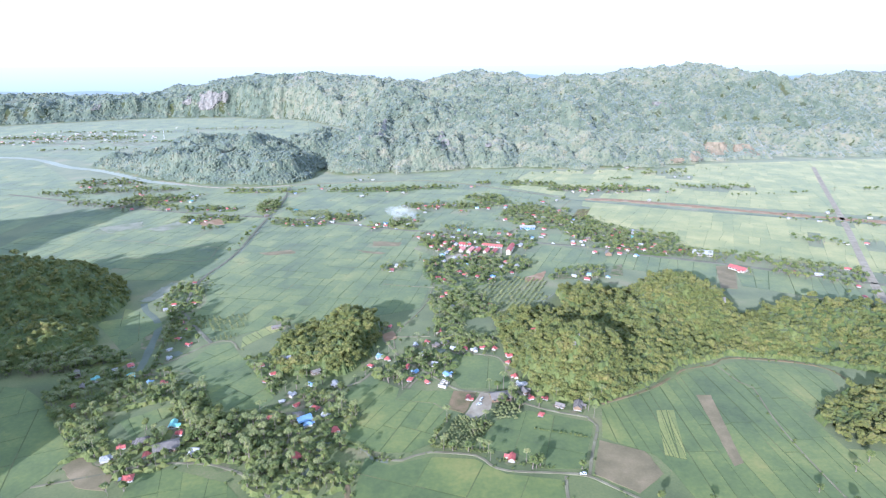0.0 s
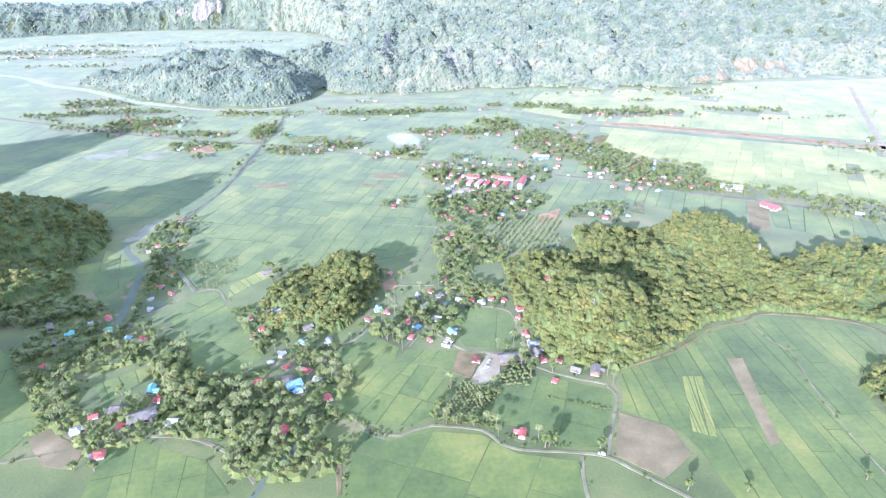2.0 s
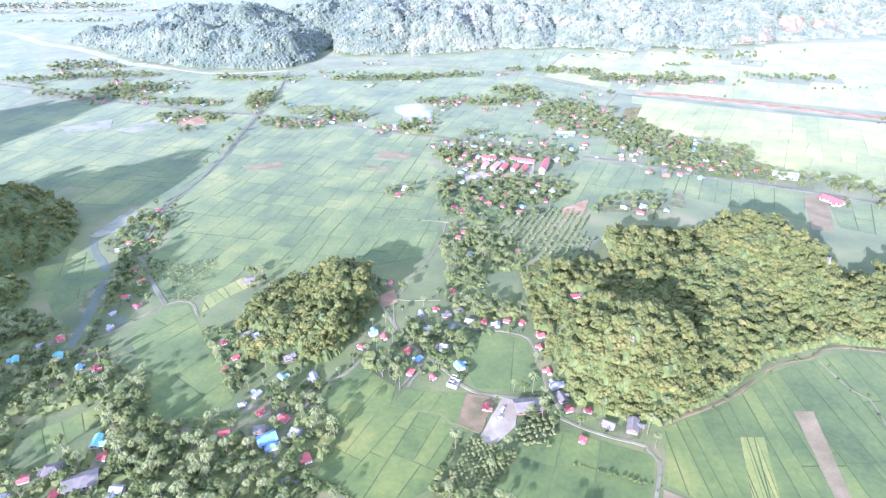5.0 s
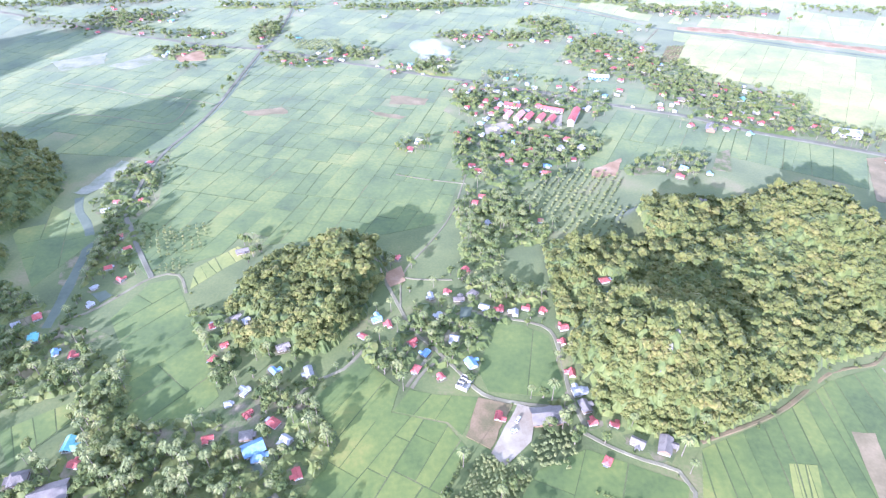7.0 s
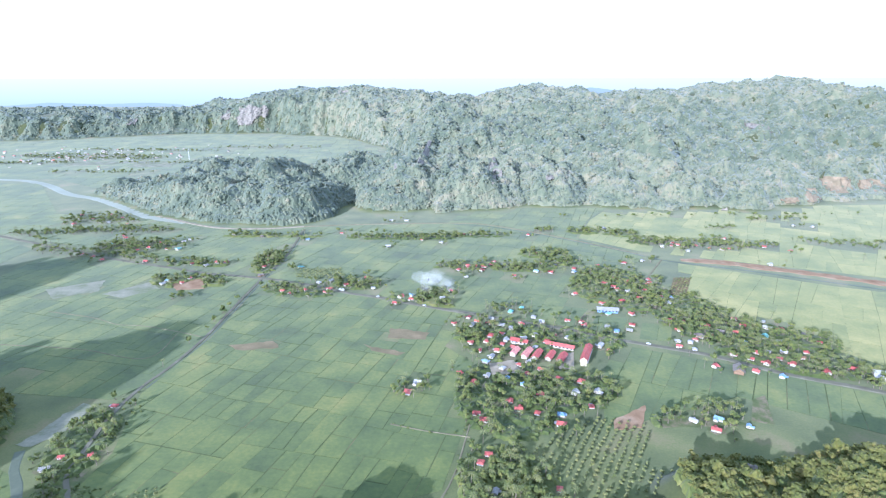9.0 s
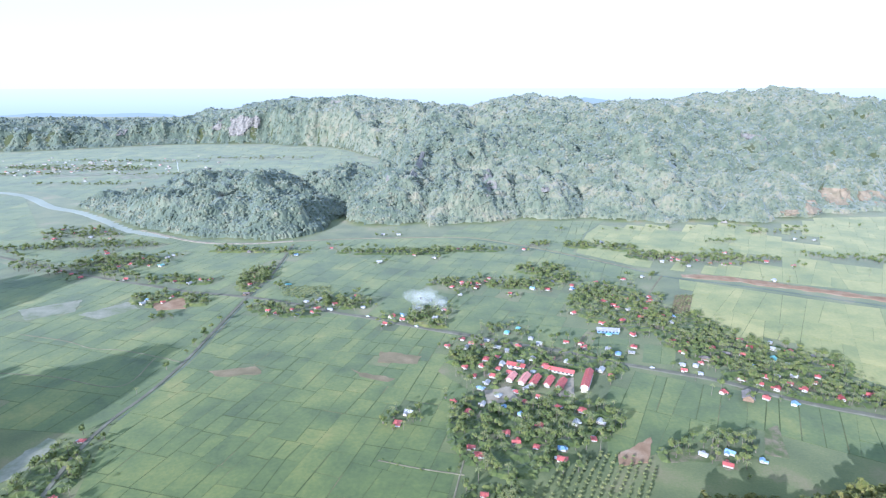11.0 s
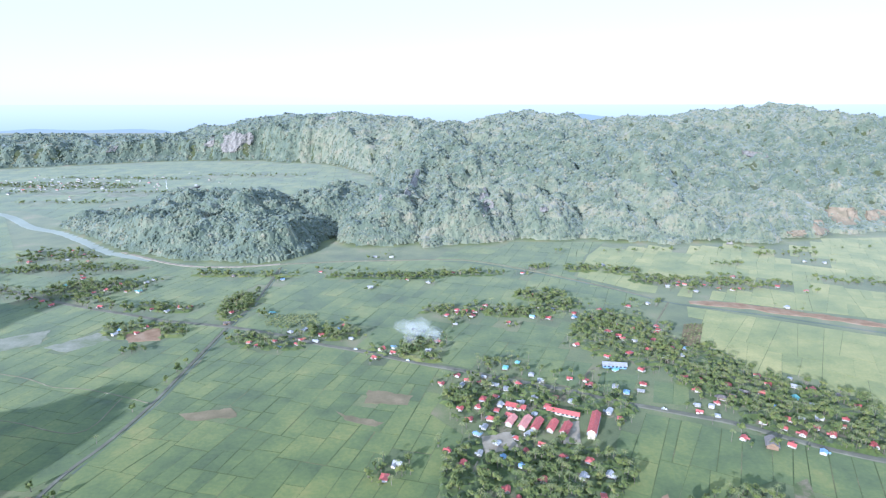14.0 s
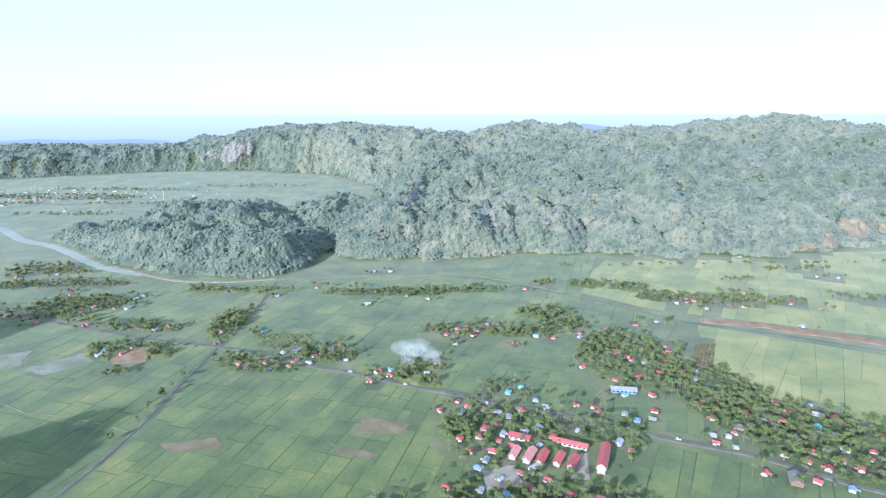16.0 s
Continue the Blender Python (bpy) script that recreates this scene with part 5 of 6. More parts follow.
# orchards in rows
rows = []
for outline, turn, by, size in (([(76, 609), (105, 639), (142, 660), (174, 644), (156, 597), (183, 591), (159, 552), (112, 556), (102, 585)], -28, 5.4, 1.75), ([(31, 526), (67, 532), (57, 499), (34, 502)], 10, 4.6, 1.35),
                                ([(40, 375), (65, 365), (46, 339), (20, 338)], 15, 2.7, 1.35), ([(67, 387), (90, 387), (82, 366), (62, 367)], 10, 4.2, 1.6), ([(312, 980), (334, 980), (300, 908), (285, 921)], 20, 5.5, 1.5),
                                ([(-190, 560), (-160, 575), (-150, 545), (-180, 530)], 25, 5.5, 1.5), ([(-188, 1012), (-122, 1012), (-112, 972), (-172, 972)], -20, 6, 2.0), ([(0, 485), (16, 489), (46, 464), (37, 452), (8, 460)], 12, 5, 1.3), ([(-208, 561), (-187, 572), (-173, 553), (-193, 540)], 20, 4.5, 1.4), ([(-181, 523), (-161, 533), (-150, 520), (-170, 510)], 20, 4.5, 1.2), ([(67, 385), (89, 388), (84, 368), (66, 365)], 12, 4.2, 1.6)):
    c, s = math.cos(radians(turn)), math.sin(radians(turn))
    cx, cy = sum(p[0] for p in outline) / len(outline), sum(p[1] for p in outline) / len(outline)
    for i in range(-16, 17):
        for j in range(-16, 17):
            u, v = i * by + rnd.uniform(-0.4, 0.4), j * by * 0.9 + rnd.uniform(-0.4, 0.4)
            x, y = cx + u * c - v * s, cy + u * s + v * c
            if inside(outline, x, y) and rnd.random() < 0.97 and land(x, y) < 6 and off_ways(x, y, 0.8) and np.min(np.hypot(HX[:, 0] - x, HX[:, 1] - y)) > 6.5:
                r = size * rnd.uniform(0.75, 1.2)
                rows.append((x, y, land(x, y) + r * 0.75, r, r, r * 1.1, rnd.random() * 6.28, rnd.randrange(60)))
scatter("orchard", WILD, rows, M_PALM, "small fruit trees and oil palms in straight rows", "orchard")

# hedges and scrub on bunds, banks and verges
scrub = []
for line, half in LINES:
    for p in line[::1]:
        if p[1] < 700 and abs(p[0]) < 420 and rnd.random() < 0.62:
            a = rnd.random() * 6.28
            x, y = p[0] + math.cos(a) * (half + 2.2), p[1] + math.sin(a) * (half + 2.2)
            if off_ways(x, y, 0.9):
                r = rnd.uniform(0.5, 1.4)
                scrub.append((x, y, land(x, y) + r * 0.5, r * 1.3, r, r, rnd.random() * 6.28, rnd.randrange(60)))
for ax, ay, bx, by, n, wide in ((-52, 351, -33, 347, 26, 1.6), (-33, 347, -24, 339, 16, 1.6), (-24, 339, -19, 329, 16, 1.4), (-19, 329, -8, 328, 16, 2.2), (18, 340, 42, 335, 42, 1.4), (42, 335, 58, 330, 26, 1.4), (34, 376, 18, 345, 34, 1.2), (64, 362, 47, 341, 16, 0.9), (93, 354, 129, 340, 22, 0.5), (60, 322, 96, 311, 26, 1.6), (-52, 322, -38, 304, 20, 2.5)):
    for k in range(n):
        t = (k + rnd.random()) / n
        r = rnd.uniform(0.6, 1.5)
        x, y = ax + (bx - ax) * t + rnd.uniform(-wide, wide), ay + (by - ay) * t + rnd.uniform(-wide, wide)
        scrub.append((x, y, land(x, y) + r * 0.5, r * 1.2, r, r * 1.1, rnd.random() * 6.28, rnd.randrange(60)))
for k in range(1500):
    cx, cy, rx, ry, turn, n = rnd.choice(WOODS[:15])
    x, y = cx + rnd.uniform(-1.1, 1.1) * rx, cy + rnd.uniform(-1.1, 1.1) * ry
    if off_ways(x, y, 1.2) and not any(inside(f, x, y) for f in KEEP_OUT) and np.min(np.hypot(HX[:, 0] - x, HX[:, 1] - y)) > 6.5:
        r = rnd.uniform(0.7, 2.0)
        scrub.append((x, y, land(x, y) + r * 0.4, r * 1.3, r, r, rnd.random() * 6.28, rnd.randrange(60)))
scatter("scrub", WILD, scrub, M_LEAF, "low green bushes along banks and gardens", "bushes")


# ---------------------------------------------------------------- rocks
def outcrop(x, y, w, h, lift=0.0, seed=0):
    """A bare pale limestone face, stepped and cracked."""
    r = random.Random(seed)
    bm = bmesh.new()
    n = 9
    rows = []
    z0 = land(x, y)
    tops = [r.uniform(0.45, 1.0) for i in range(n)]
    for j in range(7):
        row = []
        for i in range(n):
            t, q = i / (n - 1) - 0.5, j / 6
            edge = (1 - abs(2 * t) ** 3) * tops[i]
            px = x + t * w + r.uniform(-0.05, 0.05) * w
            pz = z0 + lift - 1 + q * h * max(0.1, edge) + r.uniform(-0.06, 0.06) * h
            py = y - 0.35 * h * (1 - q) * max(0.15, edge) - r.uniform(0, 0.16) * h
            row.append(bm.verts.new((px, py, pz)))
        rows.append(row)
    back = [bm.verts.new((v.co.x, y + 0.5 * h, v.co.z - 0.3 * h)) for v in rows[-1]]
    rows.append(back)
    for a, b in zip(rows, rows[1:]):
        for i in range(n - 1):
            bm.faces.new((a[i], a[i + 1], b[i + 1], b[i]))
    return tagged(part("rock_outcrop", bm, M_ROCK), "pale bare limestone cliff among the trees", "rock")


for k, (x, y, w, h, lift) in enumerate(((136, 412, 3, 4.5, 3.5), (141, 418, 2.5, 4, 3.5), (131, 405, 2.2, 3.2, 3), (212, 575, 9, 5, 8), (545, 1360, 13, 6, 3), (312, 505, 3, 6, 5))):
    outcrop(x, y, w, h, lift, k)


def cliff(x, y0, z0, z1, w, mat, label, seed):
    """A bare face that lies on the steep ground behind y0, between two heights, with a torn outline."""
    n, rows = max(6, int(w / 6)), max(4, int((z1 - z0) / 5))
    V, on = [], []
    for j in range(rows + 1):
        for i in range(n + 1):
            px = x - w / 2 + w * i / n
            pz = z0 + (z1 - z0) * j / rows
            y = y0
            while land(px, y) < pz and y < y0 + 420:
                y += 5
            t, q = 2 * i / n - 1, 2 * j / rows - 1
            torn = 1.05 - t * t - 0.8 * q * q + 0.9 * noise.noise((px / 22, pz / 30, seed))
            on.append(torn > 0)
            V.append((px + 2 * noise.noise((px, pz, 1.0)), y - 8.5 - 5 * abs(noise.noise((px / 9, pz / 26, seed))), pz + 4 + 2 * noise.noise((px / 7, pz / 7, 4))))
    F = []
    for j in range(rows):
        for i in range(n):
            q = (j * (n + 1) + i, j * (n + 1) + i + 1, (j + 1) * (n + 1) + i + 1, (j + 1) * (n + 1) + i)
            if sum(on[a] for a in q) >= 3:
                F.append(q)
    if not F:
        return
    groups = []          # keep the largest face that hangs together
    for f in F:
        touch = [h for h in groups if sum(a in h[0] for a in f) > 1]
        whole = (set(f).union(*(h[0] for h in touch)), [f] + [q for h in touch for q in h[1]])
        groups = [h for h in groups if h not in touch] + [whole]
    F = max(groups, key=lambda h: len(h[1]))[1]
    back = len(V)
    V += [(a, b + 16, c - 2) for a, b, c in V]
    edges = {}
    for f in F:
        for a, b in zip(f, f[1:] + f[:1]):
            edges[(a, b)] = edges.get((a, b), 0) + 1
    F += [(b, a, a + back, b + back) for a, b in list(edges) if (b, a) not in edges]
    used_points = sorted({a for f in F for a in f})
    place_of = {a: k for k, a in enumerate(used_points)}
    V, F = [V[a] for a in used_points], [[place_of[a] for a in f] for f in F]
    ob = new("rock_outcrop", fast_mesh("rock_outcrop", V, F, True))
    ob.data.materials.append(mat)
    tagged(ob, label, "rock")


for k, (x, y, z0, z1, w) in enumerate(((-862, 2740, 30, 112, 95), (-800, 2740, 60, 110, 50), (-960, 2740, 40, 90, 40), (-1310, 2560, 40, 62, 36), (-420, 2950, 150, 172, 120), (-300, 2950, 150, 168, 90), (-70, 1480, 50, 72, 44), (-40, 1480, 54, 70, 26), (120, 1400, 40, 56, 26), (880, 1700, 95, 110, 36), (-590, 1440, 18, 32, 26), (225, 1390, 40, 52, 22))):
    cliff(x, y, z0, z1, w, M_ROCK, "pale bare limestone cliff among the trees", k)
for k, (x, y, z0, z1, w) in enumerate(((757, 1360, 3, 20, 66), (850, 1370, 6, 34, 76), (690, 1340, 2, 12, 40), (930, 1400, 4, 26, 60))):
    cliff(x, y, z0, z1, w, M_CUT, "bare orange earth cut at the foot of the forest", 30 + k)

# ---------------------------------------------------------------- houses
def gable(bm, lx, ly, z, rise, over=0.7, thick=0.12, hip=0.0):
    """A roof over lx by ly with its ridge along x, with thickness and eaves."""
    ex, ey = lx / 2 + over, ly / 2 + over
    drop = rise * over / (ly / 2)
    for dz in (0, -thick):
        a = [bm.verts.new(p) for p in ((-ex, -ey, z - drop + dz), (ex, -ey, z - drop + dz), (ex - hip, 0, z + rise + dz), (-ex + hip, 0, z + rise + dz), (ex, ey, z - drop + dz), (-ex, ey, z - drop + dz))]
        for q in ((0, 1, 2, 3), (3, 2, 4, 5)) + (((1, 4, 2), (5, 0, 3)) if hip else ()):
            bm.faces.new([a[i] for i in (q if dz == 0 else q[::-1])])
        if dz == 0:
            top = a
    for i, j in ((0, 1), (4, 5)) + (((1, 4), (5, 0)) if hip else ((1, 2), (2, 4), (5, 3), (3, 0))):
        bm.faces.new((top[i], a[i], a[j], top[j]))
    bmesh.ops.recalc_face_normals(bm, faces=bm.faces)


def walls(lx, ly, z0, z1, rise):
    """A closed body with gable ends."""
    bm = bmesh.new()
    v = [bm.verts.new(p) for p in ((-lx / 2, -ly / 2, z0), (lx / 2, -ly / 2, z0), (lx / 2, ly / 2, z0), (-lx / 2, ly / 2, z0), (-lx / 2, -ly / 2, z1), (lx / 2, -ly / 2, z1), (lx / 2, ly / 2, z1), (-lx / 2, ly / 2, z1), (-lx / 2, 0, z1 + rise), (lx / 2, 0, z1 + rise))]
    for q in ((0, 1, 5, 4), (2, 3, 7, 6), (1, 2, 6, 9, 5), (3, 0, 4, 8, 7), (3, 2, 1, 0), (4, 5, 9, 8), (6, 7, 8, 9)):
        bm.faces.new([v[i] for i in q])
    return bm


def house(colour, style):
    """A village house: plastered or timber body under a sheet roof, with a lower lean-to or porch."""
    word, roof_mat = ROOFS[colour]
    kinds = ("a gabled porch", "a low lean-to", "a cross wing")
    root = tagged(new("house"), f"village house with {word} metal roof and {kinds[style]}", "house", "village houses")
    lx, ly, hz = ((9.5, 6.5, 3.0), (9.0, 8.0, 3.1), (9.5, 6.0, 3.2))[style]
    rise = (1.7, 1.9, 1.8)[style]
    wall_mat = M_TIMBER if (colour == "g") else M_PLASTER
    part("plinth", boxed((-lx / 2 - 0.25, lx / 2 + 0.25, -ly / 2 - 0.25, ly / 2 + 0.25, -0.2, 0.45)), M_CONCRETE, root)
    part("wall", walls(lx, ly, 0.45, hz, 0.0 if style == 1 else rise * 0.93), wall_mat, root)
    bm = bmesh.new()
    gable(bm, lx, ly, hz + 0.05, rise, 0.8, hip=3.0 if style == 1 else 0.0)
    part("roof", bm, roof_mat, root)
    part("ridge_cap", boxed((-lx / 2 + (2.2 if style == 1 else -0.8), lx / 2 - (2.2 if style == 1 else -0.8), -0.14, 0.14, hz + rise + 0.04, hz + rise + 0.12)), roof_mat, root)
    part("door", boxed((-0.5, 0.5, -ly / 2 - 0.06, -ly / 2 - 0.003, 0.46, 2.5)), M_TIMBER, root)
    for x in (-lx * 0.32, lx * 0.32):
        w = part("window", boxed((x - 0.75, x + 0.75, -ly / 2 - 0.05, -ly / 2 - 0.003, 1.25, 2.45)), M_PANE, root)
        part("sill", boxed((x - 0.85, x + 0.85, -ly / 2 - 0.16, -ly / 2 - 0.053, 1.12, 1.24)), M_PLASTER, w)
    for y in (-ly * 0.2, ly * 0.2):
        part("window", boxed((lx / 2 + 0.003, lx / 2 + 0.05, y - 0.6, y + 0.6, 1.25, 2.4)), M_PANE, root)
    r = random.Random(style * 7 + ord(colour))
    bm = bmesh.new()
    slab(bm, [(r.uniform(0.6, 1.05) * 12.5 * math.cos(a * 0.571), r.uniform(0.6, 1.05) * 10.5 * math.sin(a * 0.571)) for a in range(11)], -0.3, 0.09)
    bmesh.ops.recalc_face_normals(bm, faces=bm.faces)
    part("yard", bm, M_YARD, root, "trodden brown earth yard")
    if style == 0:
        bm = bmesh.new()
        gable(bm, 4.2, 3.4, 2.55, 0.9, 0.4)
        bm.transform(Matrix.Translation((1.4, -ly / 2 - 1.5, 0)) @ Matrix.Rotation(radians(90), 4, "Z"))
        part("porch_roof", bm, roof_mat, root)
        for x in (-0.2, 3.0):
            part("post", boxed((x - 0.1, x + 0.1, -ly / 2 - 3.4, -ly / 2 - 3.2, -0.2, 2.6)), M_PLASTER, root)
    elif style == 1:
        part("lean_to_roof", boxed((-lx / 2 - 3.2, -lx / 2 - 0.05, -2.8, 2.6, 2.5, 2.6)), ROOFS["w"][1] if colour == "r" else roof_mat, root, "low flat lean-to of pale sheet")
        for y in (-2.6, 2.4):
            part("post", boxed((-lx / 2 - 3.1, -lx / 2 - 2.95, y - 0.08, y + 0.08, -0.2, 2.5)), M_TIMBER, root)
    else:
        wing = walls(5.5, 4.6, 0.4, 2.8, 1.2)
        wing.transform(Matrix.Translation((2.0, ly / 2 + 2.2, 0)) @ Matrix.Rotation(radians(90), 4, "Z"))
        part("wing", wing, wall_mat, root)
        bm = bmesh.new()
        gable(bm, 5.5, 4.6, 2.85, 1.35, 0.6)
        bm.transform(Matrix.Translation((2.0, ly / 2 + 2.2, 0)) @ Matrix.Rotation(radians(90), 4, "Z"))
        part("wing_roof", bm, roof_mat, root)
    return root


rnd = random.Random(23)
made = {}
for k, (x, y, colour) in enumerate(HOUSES):
    style = rnd.choice((0, 1, 2))
    best = min(LINES[:22], key=lambda q: float(np.min(np.hypot(q[0][:, 0] - x, q[0][:, 1] - y))))[0]
    i = min(len(best) - 2, int(np.argmin(np.hypot(best[:, 0] - x, best[:, 1] - y))))
    d = best[i + 1] - best[i]
    turn = math.degrees(math.atan2(d[1], d[0])) + rnd.choice((0, 90, 180, 270)) + rnd.uniform(-9, 9)
    s = rnd.uniform(0.7, 0.98) * (0.98 if y > 620 else 0.87)
    m = pose(x, y, land(x, y), 0, 0, turn) @ Matrix.Diagonal((s * rnd.uniform(0.9, 1.2), s, s * rnd.uniform(0.9, 1.08), 1))
    if (colour, style) in made:
        copy_thing(made[colour, style], m)
    else:
        made[colour, style] = house(colour, style)
        made[colour, style].matrix_basis = m


def town_house(colour):
    """A plain house of the far town: body and gabled roof."""
    word, roof_mat = ROOFS[colour]
    root = tagged(new("town_house"), f"small pale town house with {word} metal roof", "house", "town houses")
    part("wall", walls(14, 9, -0.2, 4.5, 2.0), M_PLASTER, root)
    bm = bmesh.new()
    gable(bm, 14, 9, 4.55, 2.2, 0.8)
    part("roof", bm, roof_mat, root)
    return root


town = {}
for x, y, colour in TOWN:
    s = rnd.uniform(0.5, 0.95)
    m = pose(x, y, 0, 0, 0, rnd.choice((5, 95)) + rnd.uniform(-8, 8)) @ Matrix.Diagonal((s, s, s, 1))
    if colour in town:
        copy_thing(town[colour], m)
    else:
        town[colour] = town_house(colour)
        town[colour].matrix_basis = m


def block(x, y, turn, lx, ly, storeys, roof_mat, wall_mat, label, category="school", rise=1.7):
    """A long school or hall building with storeys of windows."""
    root = tagged(new("school_building" if category == "school" else "hall"), label, category)
    top = 0.3 + 3.2 * storeys
    part("wall", walls(lx, ly, -0.2, top, rise * 0.92), wall_mat, root)
    bm = bmesh.new()
    gable(bm, lx, ly, top + 0.05, rise, 1.0)
    part("roof", bm, roof_mat, root)
    n = max(3, int(lx / 3.4))
    for s in range(storeys):
        z = 1.2 + 3.2 * s
        for k in range(n):
            xc = -lx / 2 + (k + 0.5) * lx / n
            for side in (-1, 1):
                w = part("window", boxed((xc - 0.95, xc + 0.95, min(side * (ly / 2 + 0.003), side * (ly / 2 + 0.06)), max(side * (ly / 2 + 0.003), side * (ly / 2 + 0.06)), z, z + 1.35)), M_PANE, root)
        if s:
            for side in (-1, 1):
                part("gallery", boxed((-lx / 2, lx / 2, min(side * (ly / 2 + 0.07), side * (ly / 2 + 1.1)), max(side * (ly / 2 + 0.07), side * (ly / 2 + 1.1)), z - 1.25, z - 1.05)), M_CONCRETE, root)
    part("door", boxed((lx / 2 + 0.003, lx / 2 + 0.07, -0.7, 0.7, 0.0, 2.3)), M_TIMBER, root)
    root.matrix_basis = pose(x, y, 0, 0, 0, turn)
    return root


RED = ROOFS["r"][1]
block(151, 756, 69, 31, 5.4, 2, RED, M_CREAM, "long two-storey cream school building with a red roof")
block(86, 765, 64, 12.5, 5, 1, M_PINK, M_PLASTER, "low school building with a faded pink metal roof")
block(97, 762, 64, 17, 5.2, 1, M_PINK, M_PLASTER, "low school building with a faded pink metal roof")
block(106, 759, 64, 16.5, 5, 1, RED, M_PLASTER, "low school building with a bright red metal roof")
block(118, 757, 64, 15, 4.8, 1, RED, M_PLASTER, "low school building with a bright red metal roof")
block(128, 753, 64, 15.5, 5.2, 1, RED, M_PLASTER, "low school building with a bright red metal roof")
block(131, 778, -24, 26, 5, 1, RED, M_PLASTER, "long low school walkway block with a red roof", rise=1.4)
block(93, 788, -24, 16, 6, 1, RED, M_PLASTER, "low school building with a red metal roof", rise=1.6)
block(280, 732, 66, 12, 8, 1, ROOFS["g"][1], M_TIMBER, "large hall with a grey-brown gabled roof", "hall", 2.4)
block(404, 721, -20, 24, 14, 1, ROOFS["w"][1], M_PLASTER, "large hall with a pale zinc roof", "hall", 3.0)
block(199, 868, -8, 22, 8, 1, ROOFS["w"][1], ROOFS["b"][1], "long shed with a pale roof and blue walls", "hall", 1.8)
block(418, 658, -60, 20, 9, 1, RED, M_PLASTER, "long hall with a red metal roof", "hall", 2.2)
block(75, 395, 6, 15, 9, 1, ROOFS["g"][1], M_TIMBER, "wide shop house with a dark weathered roof", "hall", 2.0)
block(-160, 352, 20, 15, 9, 1, ROOFS["g"][1], M_PLASTER, "wide house with a grey-brown metal roof", "hall", 2.0)
block(-72, 376, 30, 9, 6.5, 1, ROOFS["b"][1], M_PLASTER, "wide house with a bright blue metal roof", "hall", 2.0)


def unfinished_house(x, y, turn):
    """A white concrete shell without a roof, its rooms open to the sky."""
    root = tagged(new("unfinished_house"), "unfinished roofless white concrete house with open rooms", "house")
    part("slab", boxed((-6, 6, -4.5, 4.5, -0.2, 0.4)), M_CONCRETE, root)
    for b in ((-5.8, 5.8, -4.4, -4.2), (-5.8, 5.8, 4.2, 4.4), (-5.8, -5.6, -4.19, 4.19), (5.6, 5.8, -4.19, 4.19), (-5.59, 5.59, -0.6, -0.4), (-1.7, -1.5, -0.39, 4.19), (1.9, 2.1, -4.19, -0.61), (2.4, 2.6, -0.39, 4.19)):
        part("wall", boxed((*b, 0.4, 3.2)), M_PLASTER, root)
    root.matrix_basis = pose(x, y, 0, 0, 0, turn) @ Matrix.Diagonal((0.75, 0.75, 0.8, 1))


unfinished_house(33, 418, 62)


def car(x, y, turn):
    root = tagged(new("car"), "small white car parked beside the lane", "car", "cars")
    bm = boxed((-2.1, 2.1, -0.82, 0.82, 0.35, 0.95))
    bmesh.ops.bevel(bm, geom=bm.edges[:], offset=0.12, segments=2, affect="EDGES")
    part("body", bm, M_CAR, root)
    bm = bmesh.new()
    low = [bm.verts.new(p) for p in ((-1.7, -0.76, 0.93), (1.0, -0.76, 0.93), (1.0, 0.76, 0.93), (-1.7, 0.76, 0.93))]
    top = [bm.verts.new(p) for p in ((-1.3, -0.62, 1.5), (0.4, -0.62, 1.5), (0.4, 0.62, 1.5), (-1.3, 0.62, 1.5))]
    for i in range(4):
        bm.faces.new((low[i - 1], low[i], top[i], top[i - 1]))
    part("windows", bm, M_PANE, root)
    part("roof", boxed((-1.32, 0.42, -0.64, 0.64, 1.5, 1.56)), M_CAR, root)
    for wx in (-1.3, 1.3):
        for wy in (-0.78, 0.78):
            bm = bmesh.new()
            bmesh.ops.create_cone(bm, cap_ends=True, segments=12, radius1=0.32, radius2=0.32, depth=0.2, matrix=Matrix.Translation((wx, wy, 0.32)) @ Matrix.Rotation(radians(90), 4, "X"))
            part("wheel", bm, M_TYRE, root)
    root.matrix_basis = pose(x, y, 0.5, 0, 0, turn)
    return root


first = car(-4, 881.5, 158)
for x, y, z, turn in ((218, 785.5, 0.5, -22), (112, 303.3, 0.42, 165), (60, 394, 0.45, 60), (57, 387, 0.45, 20), (-60, 909, 0.5, 160), (128, 750, 0.42, 66)):
    copy_thing(first, pose(x, y, z, 0, 0, turn))

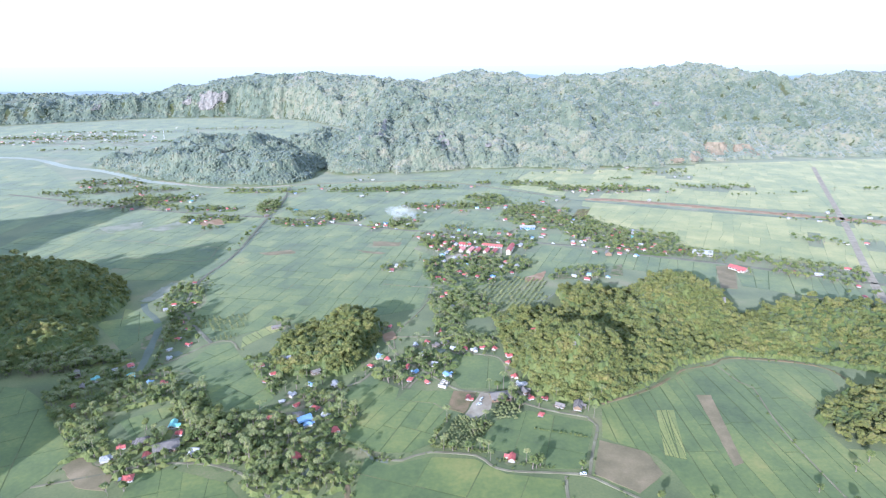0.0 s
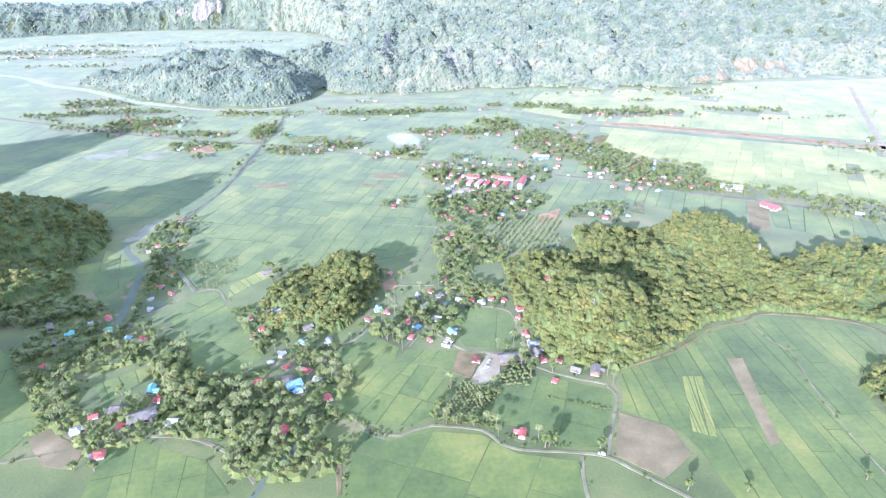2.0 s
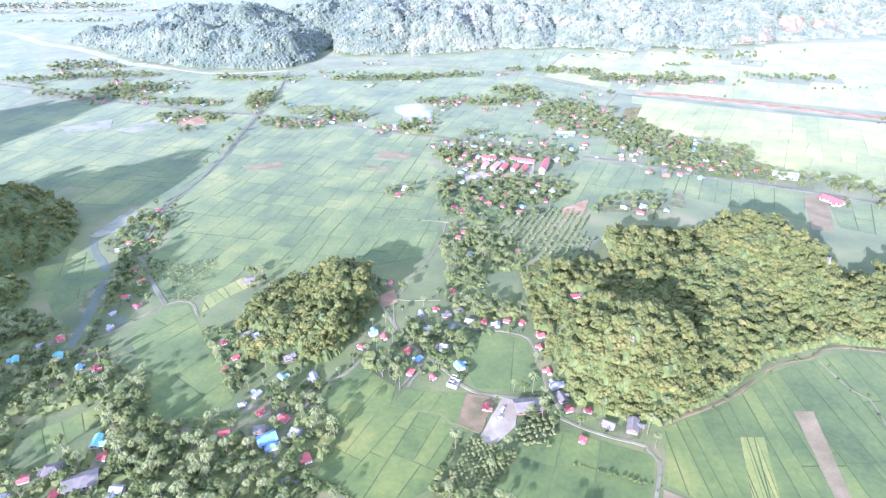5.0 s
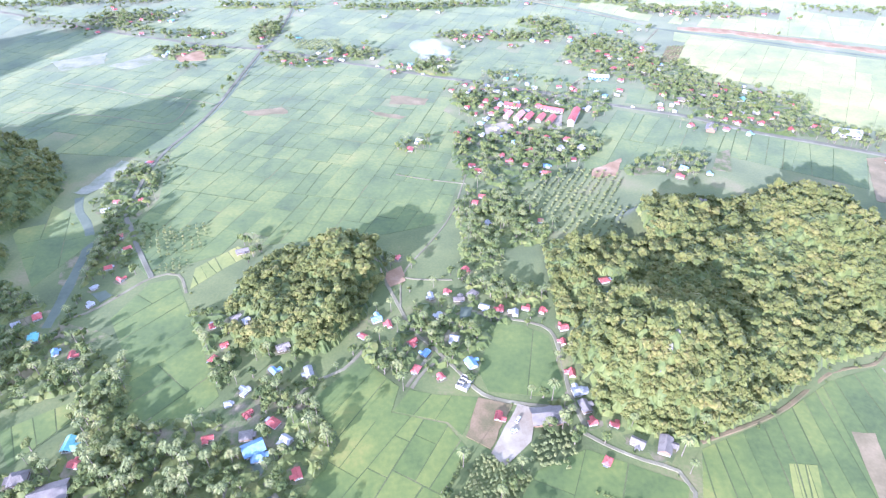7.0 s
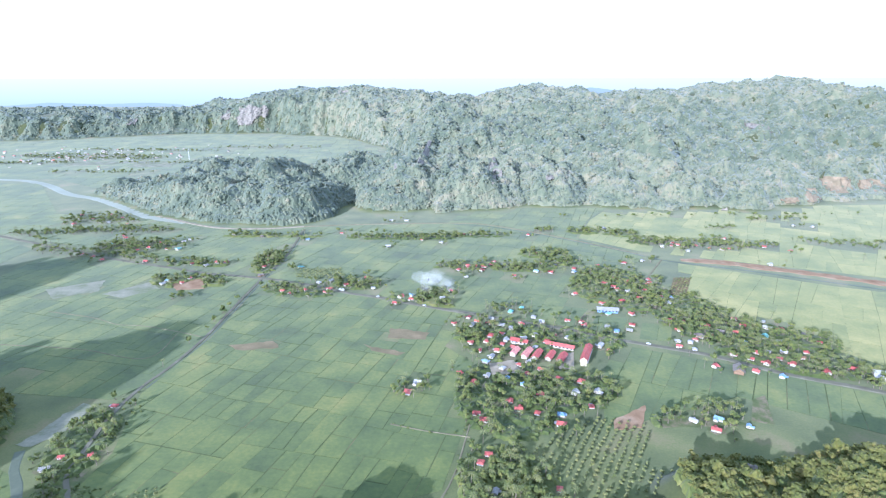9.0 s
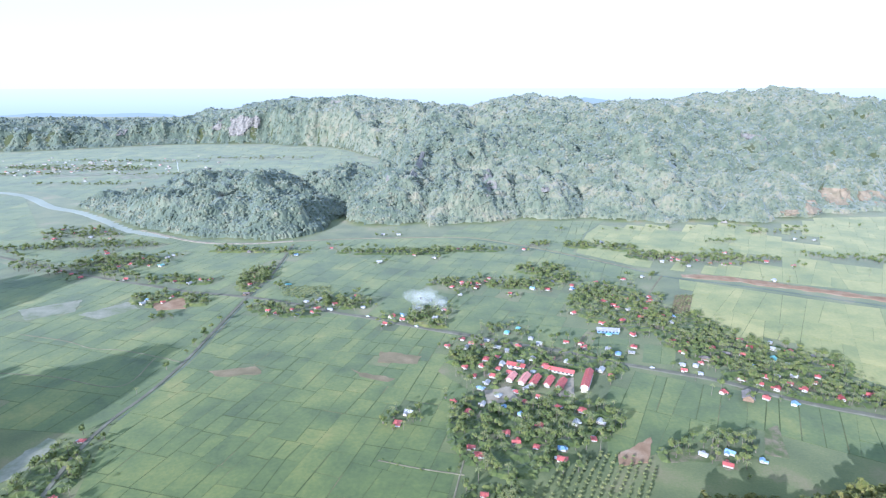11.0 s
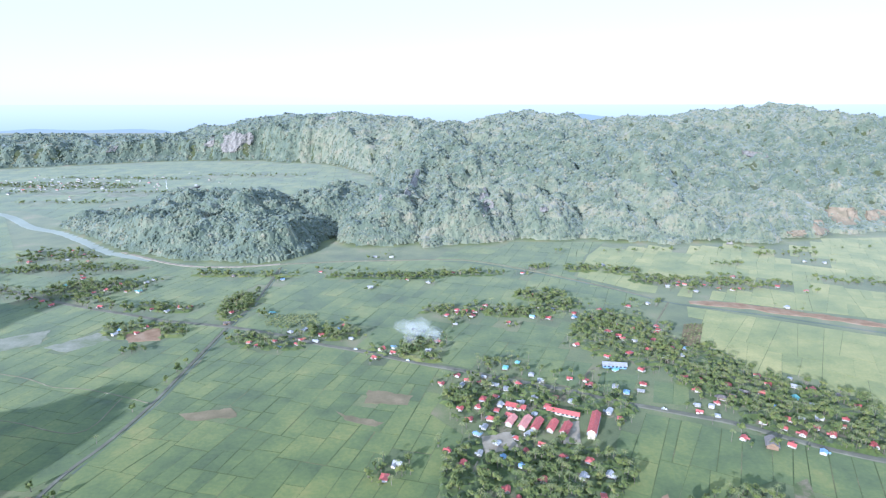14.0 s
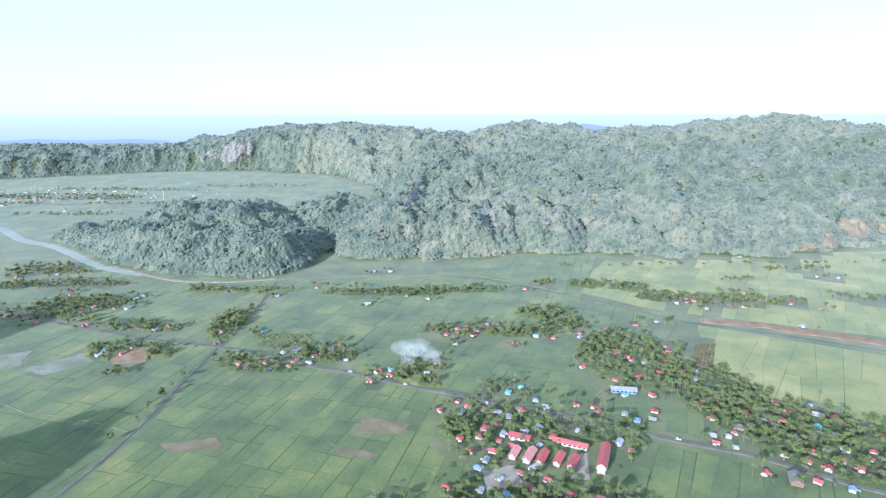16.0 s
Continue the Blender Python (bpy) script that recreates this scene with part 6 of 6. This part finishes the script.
# the lattice mast behind the spur
mast = tagged(new("radio_mast"), "tall slim steel lattice mast on the far plain", "mast")
for a in range(4):
    c, s = math.cos(a * math.pi / 2), math.sin(a * math.pi / 2)
    bm = bmesh.new()
    box(bm, -0.09, 0.09, -0.09, 0.09, 0, 33)
    for v in bm.verts:
        k = 1.3 - 1.0 * v.co.z / 33
        v.co.x, v.co.y = v.co.x + c * k, v.co.y + s * k
    part("leg", bm, M_STEEL, mast)
for k in range(8):
    w = 1.3 - 1.0 * (k * 4 + 2) / 33
    part("brace", boxed((-w, w, -0.07, 0.07, k * 4 + 2, k * 4 + 2.15), (-0.07, 0.07, -w, -0.08, k * 4 + 2, k * 4 + 2.15), (-0.07, 0.07, 0.08, w, k * 4 + 2, k * 4 + 2.15)), M_STEEL, mast)
mast.matrix_basis = pose(-763, 2034, 0)

# thin white smoke over a burning heap in the fields
m = bpy.data.materials.new("thin_smoke")
m.use_nodes = True
nt = m.node_tree
nt.nodes.clear()
df, tp, mx, mo = nt.nodes.new("ShaderNodeBsdfDiffuse"), nt.nodes.new("ShaderNodeBsdfTransparent"), nt.nodes.new("ShaderNodeMixShader"), nt.nodes.new("ShaderNodeOutputMaterial")
df.inputs[0].default_value = (0.9, 0.9, 0.88, 1)
mx.inputs[0].default_value = 0.05
nt.links.new(tp.outputs[0], mx.inputs[1])
nt.links.new(df.outputs[0], mx.inputs[2])
nt.links.new(mx.outputs[0], mo.inputs[0])
rnd = random.Random(4)
bm = bmesh.new()
for k in range(10):
    t = k / 10
    r = rnd.uniform(3.6, 5.5) + 5.0 * t
    at = Vector((16 + 15 * math.sin(k * 2.4) - 20 * t, 925 + 8 * math.cos(k * 1.7), 2.0 + 0.6 * r + 15 * t))
    got = bmesh.ops.create_icosphere(bm, subdivisions=2, radius=1, matrix=Matrix.Translation(at))
    for v in got["verts"]:
        d = v.co - at
        v.co = at + Vector((d.x * 1.4, d.y, d.z * 0.8)) * r * (1 + 0.6 * noise.noise(d * 2.3 + at))
        v.co.z = max(v.co.z, 0.5)
for f in bm.faces:
    f.smooth = True
smoke = tagged(part("smoke", bm, m), "thin white smoke drifting from a burning heap", "smoke", kind="stuff")
